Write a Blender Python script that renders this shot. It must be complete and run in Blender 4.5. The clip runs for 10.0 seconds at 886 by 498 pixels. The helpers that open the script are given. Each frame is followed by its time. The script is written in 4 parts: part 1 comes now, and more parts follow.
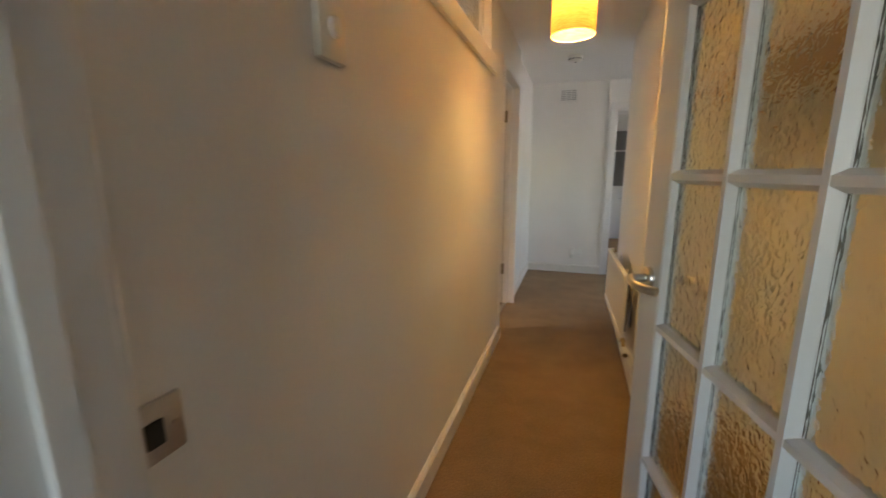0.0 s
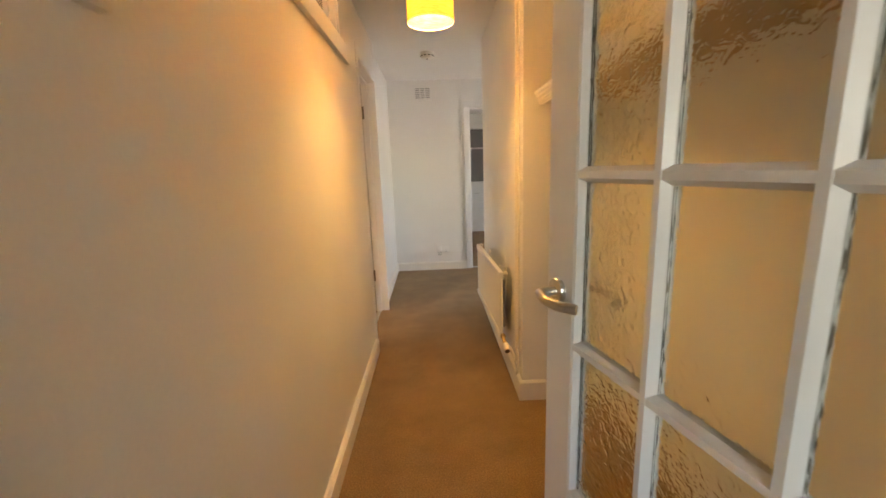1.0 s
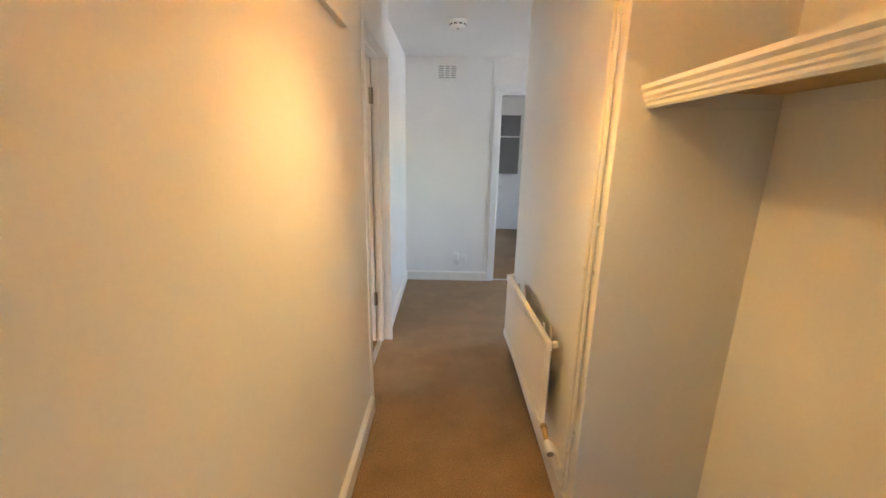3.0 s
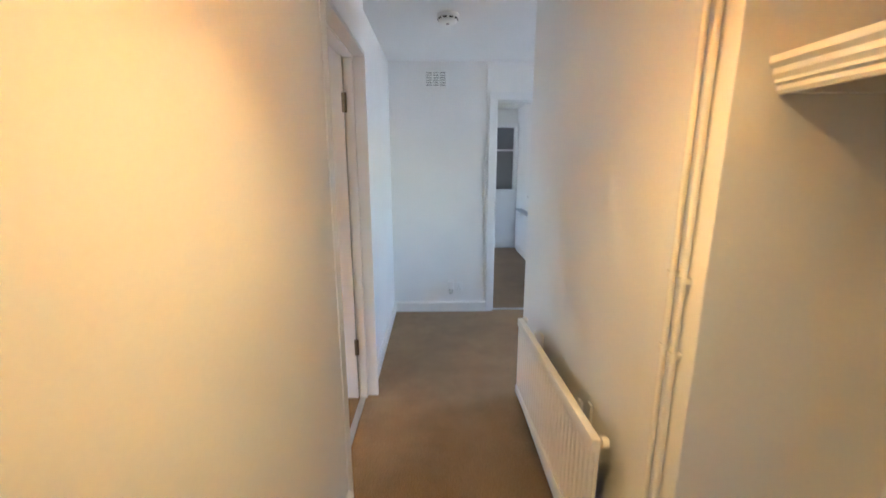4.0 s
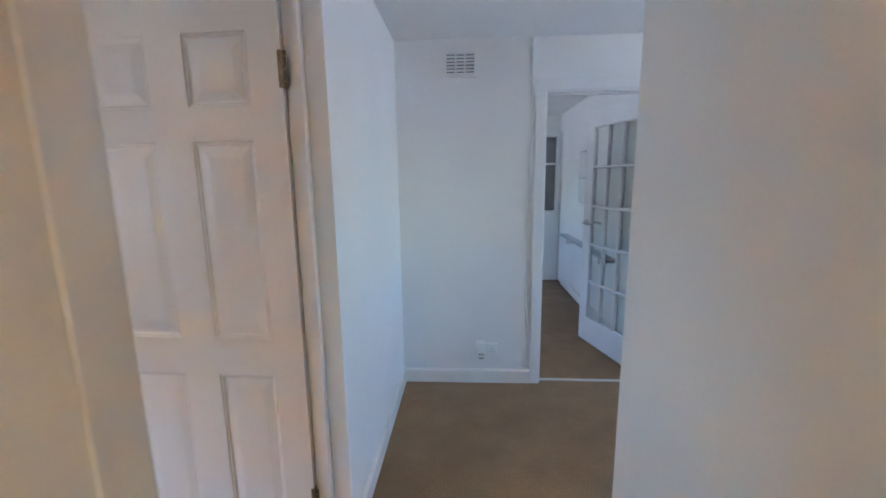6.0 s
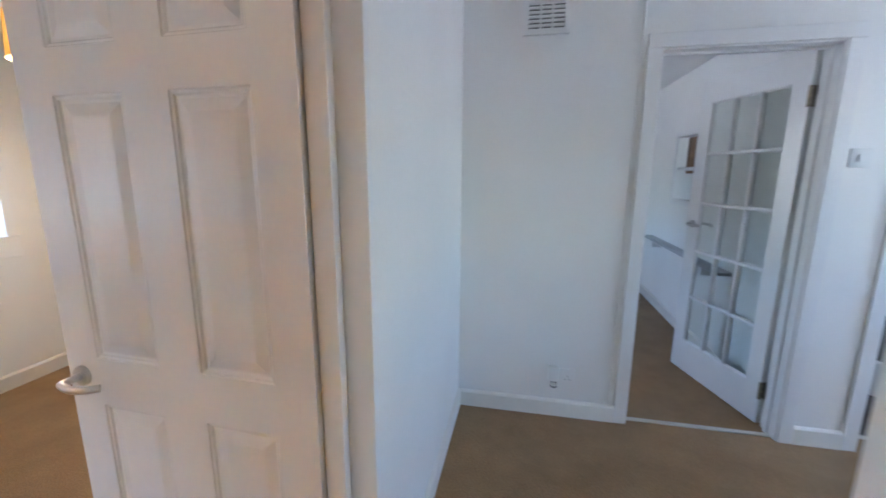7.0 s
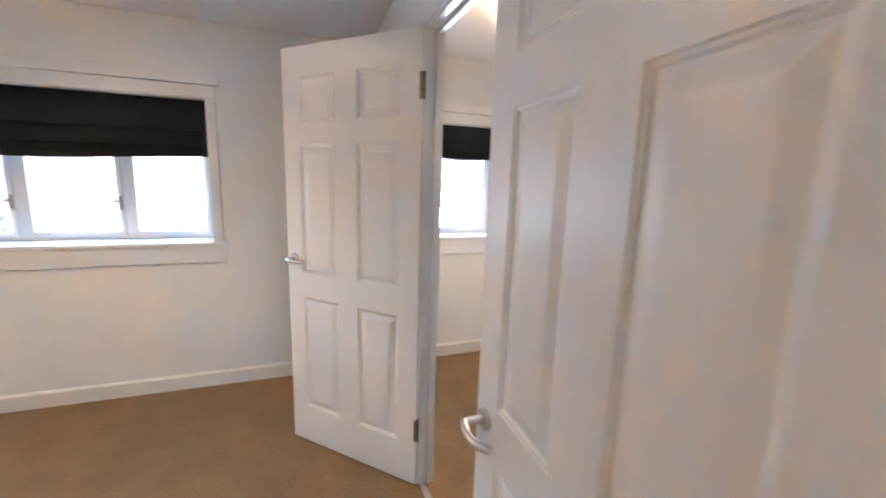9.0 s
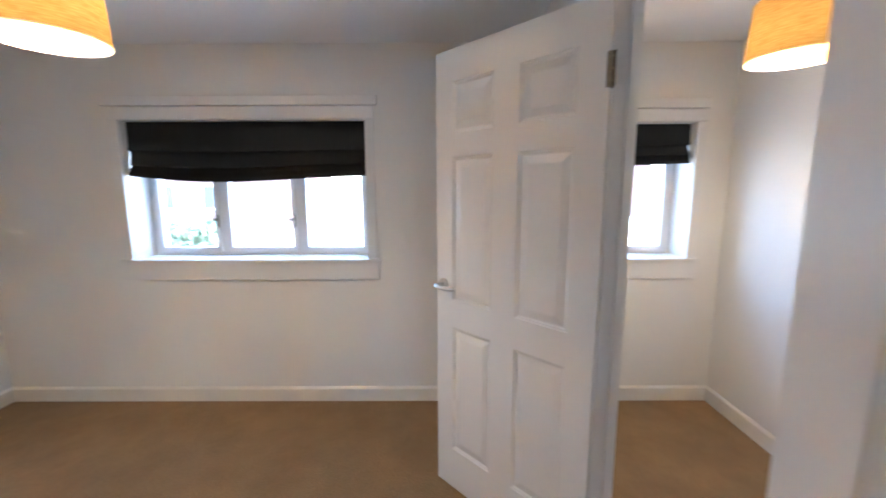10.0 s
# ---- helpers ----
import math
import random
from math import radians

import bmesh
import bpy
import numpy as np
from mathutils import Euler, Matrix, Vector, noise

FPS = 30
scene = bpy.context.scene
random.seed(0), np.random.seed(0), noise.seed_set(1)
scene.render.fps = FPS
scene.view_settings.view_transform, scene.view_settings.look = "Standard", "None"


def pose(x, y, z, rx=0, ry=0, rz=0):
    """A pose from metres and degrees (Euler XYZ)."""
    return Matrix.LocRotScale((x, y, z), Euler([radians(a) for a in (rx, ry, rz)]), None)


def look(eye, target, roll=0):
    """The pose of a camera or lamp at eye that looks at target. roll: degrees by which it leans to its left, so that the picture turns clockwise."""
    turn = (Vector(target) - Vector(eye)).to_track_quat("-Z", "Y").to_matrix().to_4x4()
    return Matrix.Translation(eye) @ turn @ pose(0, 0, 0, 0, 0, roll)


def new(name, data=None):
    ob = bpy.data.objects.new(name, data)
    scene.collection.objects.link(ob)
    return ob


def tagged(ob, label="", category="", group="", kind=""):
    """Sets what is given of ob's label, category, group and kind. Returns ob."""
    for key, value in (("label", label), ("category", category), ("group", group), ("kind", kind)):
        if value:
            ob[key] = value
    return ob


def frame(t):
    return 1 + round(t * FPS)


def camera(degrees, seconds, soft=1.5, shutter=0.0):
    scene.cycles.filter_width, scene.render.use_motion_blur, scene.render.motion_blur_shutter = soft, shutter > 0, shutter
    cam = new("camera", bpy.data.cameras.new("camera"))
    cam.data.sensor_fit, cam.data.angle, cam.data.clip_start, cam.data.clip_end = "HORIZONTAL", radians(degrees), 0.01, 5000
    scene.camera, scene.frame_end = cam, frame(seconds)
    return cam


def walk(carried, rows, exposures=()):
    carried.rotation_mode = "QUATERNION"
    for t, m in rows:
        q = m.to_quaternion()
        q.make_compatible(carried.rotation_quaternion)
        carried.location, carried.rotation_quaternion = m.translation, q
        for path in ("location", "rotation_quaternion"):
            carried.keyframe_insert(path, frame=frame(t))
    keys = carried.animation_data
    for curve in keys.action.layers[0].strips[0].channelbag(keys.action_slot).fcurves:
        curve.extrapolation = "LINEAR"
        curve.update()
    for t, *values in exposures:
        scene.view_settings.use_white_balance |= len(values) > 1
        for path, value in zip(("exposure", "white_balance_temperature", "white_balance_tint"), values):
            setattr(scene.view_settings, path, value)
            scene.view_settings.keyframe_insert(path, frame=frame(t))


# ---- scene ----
cam = camera(96.2, 10.0, soft=1.6, shutter=0.4)
EXPOSURES = [(0.0, 5.07, 7500, 11), (0.5, 5.13, 9300, 16), (1.0, 5.66, 8900, 16), (1.5, 5.69, 8500, 15), (2.5, 5.78, 7150, 12), (4.0, 5.70, 5700, 8), (4.5, 5.56, 5350, 8), (5.0, 5.38, 5280, 8), (6.5, 5.33, 5450, 10), (7.5, 5.56, 5600, 10), (8.5, 5.68, 5500, 10), (10.0, 5.23, 5380, 9)]
PATH = [
    (0, (0.533, 0.613, 1.266), (-0.086, 2.476, 0.885), -0.2),
    (0.5, (0.503, 0.737, 1.277), (0.247, 2.684, 0.902), 0.2),
    (1, (0.459, 0.836, 1.274), (0.5, 2.795, 0.877), -2.1),
    (1.5, (0.438, 0.991, 1.275), (0.497, 2.949, 0.869), -1.3),
    (2, (0.486, 1.281, 1.364), (0.419, 3.228, 0.909), 0.3),
    (2.5, (0.472, 1.398, 1.439), (0.357, 3.337, 0.96), 1.4),
    (2.7, (0.448, 1.47, 1.438), (0.372, 3.409, 0.951), 1.5),
    (3.8, (0.358, 1.974, 1.421), (0.409, 3.909, 0.92), -0.0),
    (4, (0.388, 2.095, 1.439), (0.419, 4.049, 1.014), -0.1),
    (4.5, (0.394, 2.371, 1.434), (0.408, 4.34, 1.085), 0.4),
    (5, (0.376, 2.668, 1.429), (0.422, 4.642, 1.111), -0.3),
    (5.2, (0.365, 2.745, 1.443), (0.427, 4.719, 1.13), -0.2),
    (6.3, (0.433, 3.297, 1.416), (0.252, 5.258, 1.063), -0.2),
    (6.5, (0.416, 3.383, 1.397), (0.211, 5.34, 1.038), 0.5),
    (7, (0.316, 3.614, 1.393), (-0.074, 5.539, 1.017), 0.3),
    (7.5, (0.215, 3.732, 1.403), (-0.507, 5.561, 1.035), 0.8),
    (8, (0.125, 3.847, 1.413), (-1.085, 5.384, 0.997), 0.0),
    (8.5, (0.072, 3.954, 1.412), (-1.563, 5.047, 1.049), 2.4),
    (9, (-0.025, 3.958, 1.416), (-1.873, 4.642, 1.076), 1.7),
    (9.5, (-0.21, 3.946, 1.428), (-2.143, 4.347, 1.109), 1.4),
    (10, (-0.361, 3.943, 1.437), (-2.338, 3.937, 1.134), -0.2),
]
walk(cam, [(t, look(eye, target, roll)) for t, eye, target, roll in PATH], EXPOSURES)

# ---- world and light ----
world = bpy.data.worlds.new("sky")
scene.world = world
world.use_nodes = True
wn = world.node_tree.nodes
sky = wn.new("ShaderNodeTexSky")
sky.sky_type, sky.sun_disc = "NISHITA", False
sky.sun_elevation, sky.sun_rotation = radians(54), radians(3)
sky.air_density, sky.dust_density = 1.0, 1.5
world.node_tree.links.new(sky.outputs[0], wn["Background"].inputs[0])
wn["Background"].inputs[1].default_value = 0.13

BULB = (1.0, 0.67, 0.26)


def lamp(name, kind, m, energy, colour):
    data = bpy.data.lights.new(name, kind)
    data.energy, data.color = energy, colour
    ob = new(name, data)
    ob.matrix_world = m
    return ob


def sky_portal(name, centre, toward, w, h):
    """Guides the sky's own light through a window; gives none itself."""
    ob = lamp(name, "AREA", look(centre, toward), 1.0, (1, 1, 1))
    ob.data.shape, ob.data.size, ob.data.size_y = "RECTANGLE", w, h
    ob.data.cycles.is_portal = True
    return ob


sun = lamp("sun", "SUN", look((0.5, 8, 11), (0, 0, 0)), 1.5, (1.0, 0.95, 0.88))
sun.data.angle = radians(12)
sky_portal("portal_bedroom", (-3.19, 2.69, 1.42), (0, 2.69, 1.42), 1.53, 0.88)
sky_portal("portal_box_room", (-3.19, 5.235, 1.42), (0, 5.235, 1.42), 0.62, 0.88)
sky_portal("portal_hall", (4.01, 5.11, 1.54), (0, 5.11, 1.54), 0.76, 0.76)
sky_portal("portal_living", (-1.71, 7.4, 1.425), (1, 7.4, 1.425), 0.82, 0.77)
sky_portal("portal_kitchen", (4.11, 7.15, 1.55), (2, 7.15, 1.55), 0.5, 0.6)
sky_portal("portal_start", (0.55, -2.61, 1.5), (0.55, 0, 1.5), 0.78, 0.8)
HALL_W, ROOM_W = 0.05, 0.56
ROOM_BULB = (1.0, 0.78, 0.53)

# ---- materials ----


def material(name, colour, rough=0.5, metal=0.0, grain=0.0, grain_scale=60.0, bump=0.0, bump_scale=200.0, blotch=0.0, blotch_scale=2.0, coat=0.0):
    m = bpy.data.materials.new(name)
    m.use_nodes = True
    nt = m.node_tree
    b = nt.nodes["Principled BSDF"]
    b.inputs["Roughness"].default_value, b.inputs["Metallic"].default_value = rough, metal
    b.inputs["Base Color"].default_value = (*colour, 1)
    if coat:
        b.inputs["Coat Weight"].default_value = coat
    co = nt.nodes.new("ShaderNodeTexCoord").outputs["Object"]
    last = None
    for amount, scale in ((grain, grain_scale), (blotch, blotch_scale)):
        if not amount:
            continue
        n = nt.nodes.new("ShaderNodeTexNoise")
        n.inputs["Scale"].default_value, n.inputs["Detail"].default_value = scale, 4
        nt.links.new(co, n.inputs["Vector"])
        r = nt.nodes.new("ShaderNodeMapRange")
        r.inputs["From Min"].default_value, r.inputs["From Max"].default_value = 0.3, 0.7
        r.inputs["To Min"].default_value, r.inputs["To Max"].default_value = 1 - amount, 1 + amount
        nt.links.new(n.outputs["Fac"], r.inputs["Value"])
        mul = nt.nodes.new("ShaderNodeVectorMath")
        mul.operation = "SCALE"
        if last is None:
            mul.inputs[0].default_value = colour
        else:
            nt.links.new(last, mul.inputs[0])
        nt.links.new(r.outputs[0], mul.inputs["Scale"])
        last = mul.outputs[0]
    if last is not None:
        nt.links.new(last, b.inputs["Base Color"])
    if bump:
        n = nt.nodes.new("ShaderNodeTexNoise")
        n.inputs["Scale"].default_value, n.inputs["Detail"].default_value = bump_scale, 5
        nt.links.new(co, n.inputs["Vector"])
        k = nt.nodes.new("ShaderNodeBump")
        k.inputs["Strength"].default_value, k.inputs["Distance"].default_value = bump, 0.004
        nt.links.new(n.outputs["Fac"], k.inputs["Height"])
        nt.links.new(k.outputs[0], b.inputs["Normal"])
    return m


M_WALL = material("wall_paint", (0.82, 0.805, 0.77), 0.52, grain=0.012, grain_scale=90, bump=0.16, bump_scale=70, blotch=0.03, blotch_scale=1.6)
M_CEIL = material("ceiling_paint", (0.86, 0.855, 0.84), 0.85, grain=0.012, bump=0.25, bump_scale=60, blotch=0.02)
M_GLOSS = material("white_gloss_paint", (0.80, 0.79, 0.77), 0.30, grain=0.008, bump=0.06, bump_scale=45, blotch=0.02, blotch_scale=3)
M_DOOR = material("satin_door_paint", (0.84, 0.825, 0.80), 0.27, grain=0.008, bump=0.05, bump_scale=55, blotch=0.015, blotch_scale=4)
M_SKIRT = material("skirting_paint", (0.80, 0.77, 0.71), 0.38, grain=0.01, bump=0.06, bump_scale=40, blotch=0.04, blotch_scale=5)
M_STEEL = material("brushed_steel", (0.62, 0.60, 0.57), 0.28, 1.0, grain=0.05, grain_scale=150, bump=0.03, bump_scale=300)
M_HINGE = material("dull_hinge_metal", (0.17, 0.145, 0.115), 0.45, 1.0, grain=0.2, grain_scale=120, bump=0.1)
M_KNUCKLE = material("worn_brass_knuckle", (0.30, 0.25, 0.17), 0.35, 1.0, grain=0.2, grain_scale=120, bump=0.1)
M_VOID = material("vent_void_shade", (0.10, 0.095, 0.085), 0.8, grain=0.2)
M_PUTTY = material("grimy_putty_line", (0.16, 0.14, 0.115), 0.8, grain=0.4, grain_scale=60, bump=0.3)
M_CATCH = material("tarnished_catch_metal", (0.40, 0.39, 0.37), 0.4, 1.0, grain=0.1, bump=0.05)
M_STRIP = material("aluminium_strip", (0.75, 0.74, 0.71), 0.3, 1.0, grain=0.05, bump=0.05)
M_PLASTIC = material("white_plastic", (0.80, 0.79, 0.76), 0.35, grain=0.006, bump=0.02)
M_DARK = material("dark_plastic_and_slot_shade", (0.02, 0.02, 0.02), 0.6, grain=0.1)
M_RAD = material("radiator_enamel", (0.80, 0.765, 0.69), 0.33, grain=0.01, bump=0.03, bump_scale=80, blotch=0.02)
M_FIN = material("dusty_convector_steel", (0.10, 0.10, 0.09), 0.6, grain=0.3, grain_scale=60, bump=0.2)
M_BRASS = material("worn_brass_valve", (0.50, 0.36, 0.18), 0.4, 1.0, grain=0.2, bump=0.1)
M_BLIND = material("black_blind_cloth", (0.0065, 0.0078, 0.0115), 0.7, grain=0.25, grain_scale=300, bump=0.4, bump_scale=500, blotch=0.15, blotch_scale=8)
M_BLIND.node_tree.nodes["Principled BSDF"].inputs["Specular IOR Level"].default_value = 0.4
M_UPVC = material("white_window_plastic", (0.82, 0.83, 0.84), 0.3, grain=0.005, bump=0.01)
M_VINYL = material("dark_vinyl_floor", (0.055, 0.05, 0.05), 0.4, grain=0.25, grain_scale=25, bump=0.1, blotch=0.2)
M_NICHE = material("grey_niche_paint", (0.21, 0.21, 0.21), 0.6, grain=0.03, bump=0.1, blotch=0.05)
M_LEDGE = material("grey_ledge_paint", (0.46, 0.46, 0.46), 0.5, grain=0.03, bump=0.1, blotch=0.05)
M_WOOD = material("brown_wood", (0.26, 0.15, 0.085), 0.45, grain=0.25, grain_scale=14, bump=0.08, blotch=0.1)
M_GROUND = material("pale_grey_paving", (0.56, 0.54, 0.51), 0.9, grain=0.4, grain_scale=40, bump=0.5, bump_scale=60, blotch=0.3, blotch_scale=0.7)
M_LEAF = material("hedge_leaves", (0.15, 0.19, 0.12), 0.7, grain=0.4, grain_scale=15, bump=0.3, blotch=0.2)
M_RENDER = material("house_brick", (0.115, 0.07, 0.058), 0.85, grain=0.1, grain_scale=8, bump=0.2, blotch=0.1)
M_ROOF = material("roof_tile", (0.10, 0.085, 0.08), 0.8, grain=0.2, grain_scale=10, bump=0.3)
M_PANE = material("house_window_glass", (0.035, 0.04, 0.045), 0.25, grain=0.05)


def carpet_material():
    m = bpy.data.materials.new("beige_carpet")
    m.use_nodes = True
    nt, ln = m.node_tree, m.node_tree.links
    b = nt.nodes["Principled BSDF"]
    b.inputs["Roughness"].default_value = 0.95
    b.inputs["Sheen Weight"].default_value = 0.15
    b.inputs["Specular IOR Level"].default_value = 0.1
    co = nt.nodes.new("ShaderNodeTexCoord").outputs["Object"]
    fine = nt.nodes.new("ShaderNodeTexNoise")
    fine.inputs["Scale"].default_value, fine.inputs["Detail"].default_value = 160, 6
    patch = nt.nodes.new("ShaderNodeTexNoise")
    patch.inputs["Scale"].default_value, patch.inputs["Detail"].default_value, patch.inputs["Roughness"].default_value = 4.0, 5, 0.65
    worn = nt.nodes.new("ShaderNodeTexNoise")
    worn.inputs["Scale"].default_value, worn.inputs["Detail"].default_value = 0.9, 3
    for n in (fine, patch, worn):
        ln.new(co, n.inputs["Vector"])
    ramp = nt.nodes.new("ShaderNodeValToRGB")
    ramp.color_ramp.elements[0].position, ramp.color_ramp.elements[1].position = 0.3, 0.7
    ramp.color_ramp.elements[0].color, ramp.color_ramp.elements[1].color = (0.20, 0.118, 0.050, 1), (0.36, 0.23, 0.110, 1)
    ln.new(fine.outputs["Fac"], ramp.inputs[0])
    last = ramp.outputs[0]
    for n, low, high in ((patch, 0.87, 1.12), (worn, 0.91, 1.09)):
        r = nt.nodes.new("ShaderNodeMapRange")
        r.inputs["From Min"].default_value, r.inputs["From Max"].default_value = 0.35, 0.65
        r.inputs["To Min"].default_value, r.inputs["To Max"].default_value = low, high
        ln.new(n.outputs["Fac"], r.inputs["Value"])
        mul = nt.nodes.new("ShaderNodeVectorMath")
        mul.operation = "SCALE"
        ln.new(last, mul.inputs[0])
        ln.new(r.outputs[0], mul.inputs["Scale"])
        last = mul.outputs[0]
    ln.new(last, b.inputs["Base Color"])
    k = nt.nodes.new("ShaderNodeBump")
    k.inputs["Strength"].default_value, k.inputs["Distance"].default_value = 0.8, 0.006
    ln.new(fine.outputs["Fac"], k.inputs["Height"])
    ln.new(k.outputs[0], b.inputs["Normal"])
    return m


M_CARPET = carpet_material()


def glass_material(name, rough, ripple):
    m = bpy.data.materials.new(name)
    m.use_nodes = True
    nt = m.node_tree
    nt.nodes.remove(nt.nodes["Principled BSDF"])
    g = nt.nodes.new("ShaderNodeBsdfGlass")
    g.inputs["Roughness"].default_value, g.inputs["IOR"].default_value = rough, 1.45
    g.inputs["Color"].default_value = (0.96, 0.98, 0.97, 1)
    nt.links.new(g.outputs[0], nt.nodes["Material Output"].inputs[0])
    if ripple:
        co = nt.nodes.new("ShaderNodeTexCoord").outputs["Object"]
        n = nt.nodes.new("ShaderNodeTexNoise")
        n.inputs["Scale"].default_value, n.inputs["Detail"].default_value, n.inputs["Distortion"].default_value = 58, 2, 0.6
        nt.links.new(co, n.inputs["Vector"])
        k = nt.nodes.new("ShaderNodeBump")
        k.inputs["Strength"].default_value, k.inputs["Distance"].default_value = ripple, 0.01
        nt.links.new(n.outputs["Fac"], k.inputs["Height"])
        nt.links.new(k.outputs[0], g.inputs["Normal"])
    return m


M_CLEAR = glass_material("clear_glass", 0.0, 0)
M_OBSCURE = glass_material("rippled_obscure_glass", 0.07, 0.19)


def shade_material(name, through_cloth, dark, light):
    m = bpy.data.materials.new(name)
    m.use_nodes = True
    nt = m.node_tree
    nt.nodes.remove(nt.nodes["Principled BSDF"])
    co = nt.nodes.new("ShaderNodeTexCoord").outputs["Object"]
    mp = nt.nodes.new("ShaderNodeMapping")
    mp.inputs["Scale"].default_value = (30, 30, 260)
    nt.links.new(co, mp.inputs["Vector"])
    n = nt.nodes.new("ShaderNodeTexNoise")
    n.inputs["Scale"].default_value, n.inputs["Detail"].default_value = 1.0, 3
    nt.links.new(mp.outputs[0], n.inputs["Vector"])
    ramp = nt.nodes.new("ShaderNodeValToRGB")
    ramp.color_ramp.elements[0].position, ramp.color_ramp.elements[1].position = 0.3, 0.75
    ramp.color_ramp.elements[0].color, ramp.color_ramp.elements[1].color = dark, light
    nt.links.new(n.outputs["Fac"], ramp.inputs[0])
    d, t, mix = nt.nodes.new("ShaderNodeBsdfDiffuse"), nt.nodes.new("ShaderNodeBsdfTranslucent"), nt.nodes.new("ShaderNodeMixShader")
    mix.inputs[0].default_value = through_cloth
    nt.links.new(ramp.outputs[0], d.inputs[0])
    nt.links.new(ramp.outputs[0], t.inputs[0])
    nt.links.new(d.outputs[0], mix.inputs[1])
    nt.links.new(t.outputs[0], mix.inputs[2])
    nt.links.new(mix.outputs[0], nt.nodes["Material Output"].inputs[0])
    return m


M_SHADE = shade_material("mustard_shade_cloth", 0.075, (0.58, 0.31, 0.09, 1), (0.76, 0.48, 0.19, 1))
# Room copy of the same cloth; its dimmer glow is set by translucency.
M_SHADE_DIM = shade_material("dim_mustard_shade_cloth", 0.045, (0.60, 0.33, 0.075, 1), (0.76, 0.49, 0.15, 1))


def glow_material(name, colour, strength):
    m = bpy.data.materials.new(name)
    m.use_nodes = True
    b = m.node_tree.nodes["Principled BSDF"]
    b.inputs["Emission Color"].default_value, b.inputs["Emission Strength"].default_value = (*colour, 1), strength
    return m


M_DIFFUSER = glow_material("lit_diffuser_disc", (1.0, 0.665, 0.25), 2.75)
M_BULB = glow_material("lit_bulb_glass", (1.0, 0.78, 0.50), 3)

# ---- mesh helpers ----


def add_box(bm, x0, y0, z0, x1, y1, z1, bevel=0.0):
    made = bmesh.ops.create_cube(bm, size=1.0, matrix=Matrix.Translation(((x0 + x1) / 2, (y0 + y1) / 2, (z0 + z1) / 2)) @ Matrix.Diagonal((abs(x1 - x0), abs(y1 - y0), abs(z1 - z0), 1)))
    if bevel:
        edges = list({e for v in made["verts"] for e in v.link_edges})
        bmesh.ops.bevel(bm, geom=edges, offset=bevel, segments=2, affect="EDGES", profile=0.6)
    return bm


def box_mesh(*dims, bevel=0.0):
    return add_box(bmesh.new(), *dims, bevel=bevel)


def add_tube(bm, points, radius, sides=12):
    """A round bar through points, with closed ends."""
    pts = [Vector(p) for p in points]
    rings = []
    for i, p in enumerate(pts):
        d = (pts[min(i + 1, len(pts) - 1)] - pts[max(i - 1, 0)]).normalized()
        ref = Vector((0, 0, 1)) if abs(d.z) < 0.9 else Vector((1, 0, 0))
        a = d.cross(ref).normalized()
        b = d.cross(a)
        rings.append([bm.verts.new(p + radius * (math.cos(2 * math.pi * k / sides) * a + math.sin(2 * math.pi * k / sides) * b)) for k in range(sides)])
    for r0, r1 in zip(rings, rings[1:]):
        for k in range(sides):
            bm.faces.new((r0[k], r0[(k + 1) % sides], r1[(k + 1) % sides], r1[k]))
    bm.faces.new(rings[0][::-1])
    bm.faces.new(rings[-1])
    return bm


def add_lathe(bm, profile, sides=40, m=None, closed=True):
    """Turns (radius, height) pairs about z."""
    m = m or Matrix()
    rings = [[bm.verts.new(m @ Vector((r * math.cos(2 * math.pi * k / sides), r * math.sin(2 * math.pi * k / sides), z))) for k in range(sides)] for r, z in profile]
    for r0, r1 in zip(rings, rings[1:]):
        for k in range(sides):
            bm.faces.new((r0[k], r0[(k + 1) % sides], r1[(k + 1) % sides], r1[k]))
    if closed:
        bm.faces.new(rings[0][::-1])
        bm.faces.new(rings[-1])
    return bm


def add_profile(bm, outline, axis, a, b):
    """A moulding: an outline of (u, v) pairs drawn along x or y from a to b."""
    def place(u, v, s):
        return (s, u, v) if axis == "x" else (u, s, v) if axis == "y" else (u, v, s)
    r0, r1 = [bm.verts.new(place(u, v, a)) for u, v in outline], [bm.verts.new(place(u, v, b)) for u, v in outline]
    n = len(outline)
    for k in range(n):
        bm.faces.new((r0[k], r0[(k + 1) % n], r1[(k + 1) % n], r1[k]))
    bm.faces.new(r0[::-1])
    bm.faces.new(r1)
    return bm


def mesh_from(name, bm, mat, smooth=False):
    bmesh.ops.recalc_face_normals(bm, faces=bm.faces)
    me = bpy.data.meshes.new(name)
    bm.to_mesh(me)
    bm.free()
    me.materials.append(mat)
    if smooth:
        for p in me.polygons:
            p.use_smooth = True
        me.set_sharp_from_angle(angle=radians(35))
    return me


def part(name, bm, mat, parent, label="", smooth=False):
    ob = new(name, mesh_from(name, bm, mat, smooth))
    ob.parent = parent
    return tagged(ob, label)


def single(name, bm, mat, label, category, kind="", group="", smooth=False):
    return tagged(new(name, mesh_from(name, bm, mat, smooth)), label, category, group, kind)


def empty(name, m, label, category, kind="", group=""):
    ob = new(name)
    ob.empty_display_size = 0.1
    ob.matrix_world = m
    return tagged(ob, label, category, group, kind)


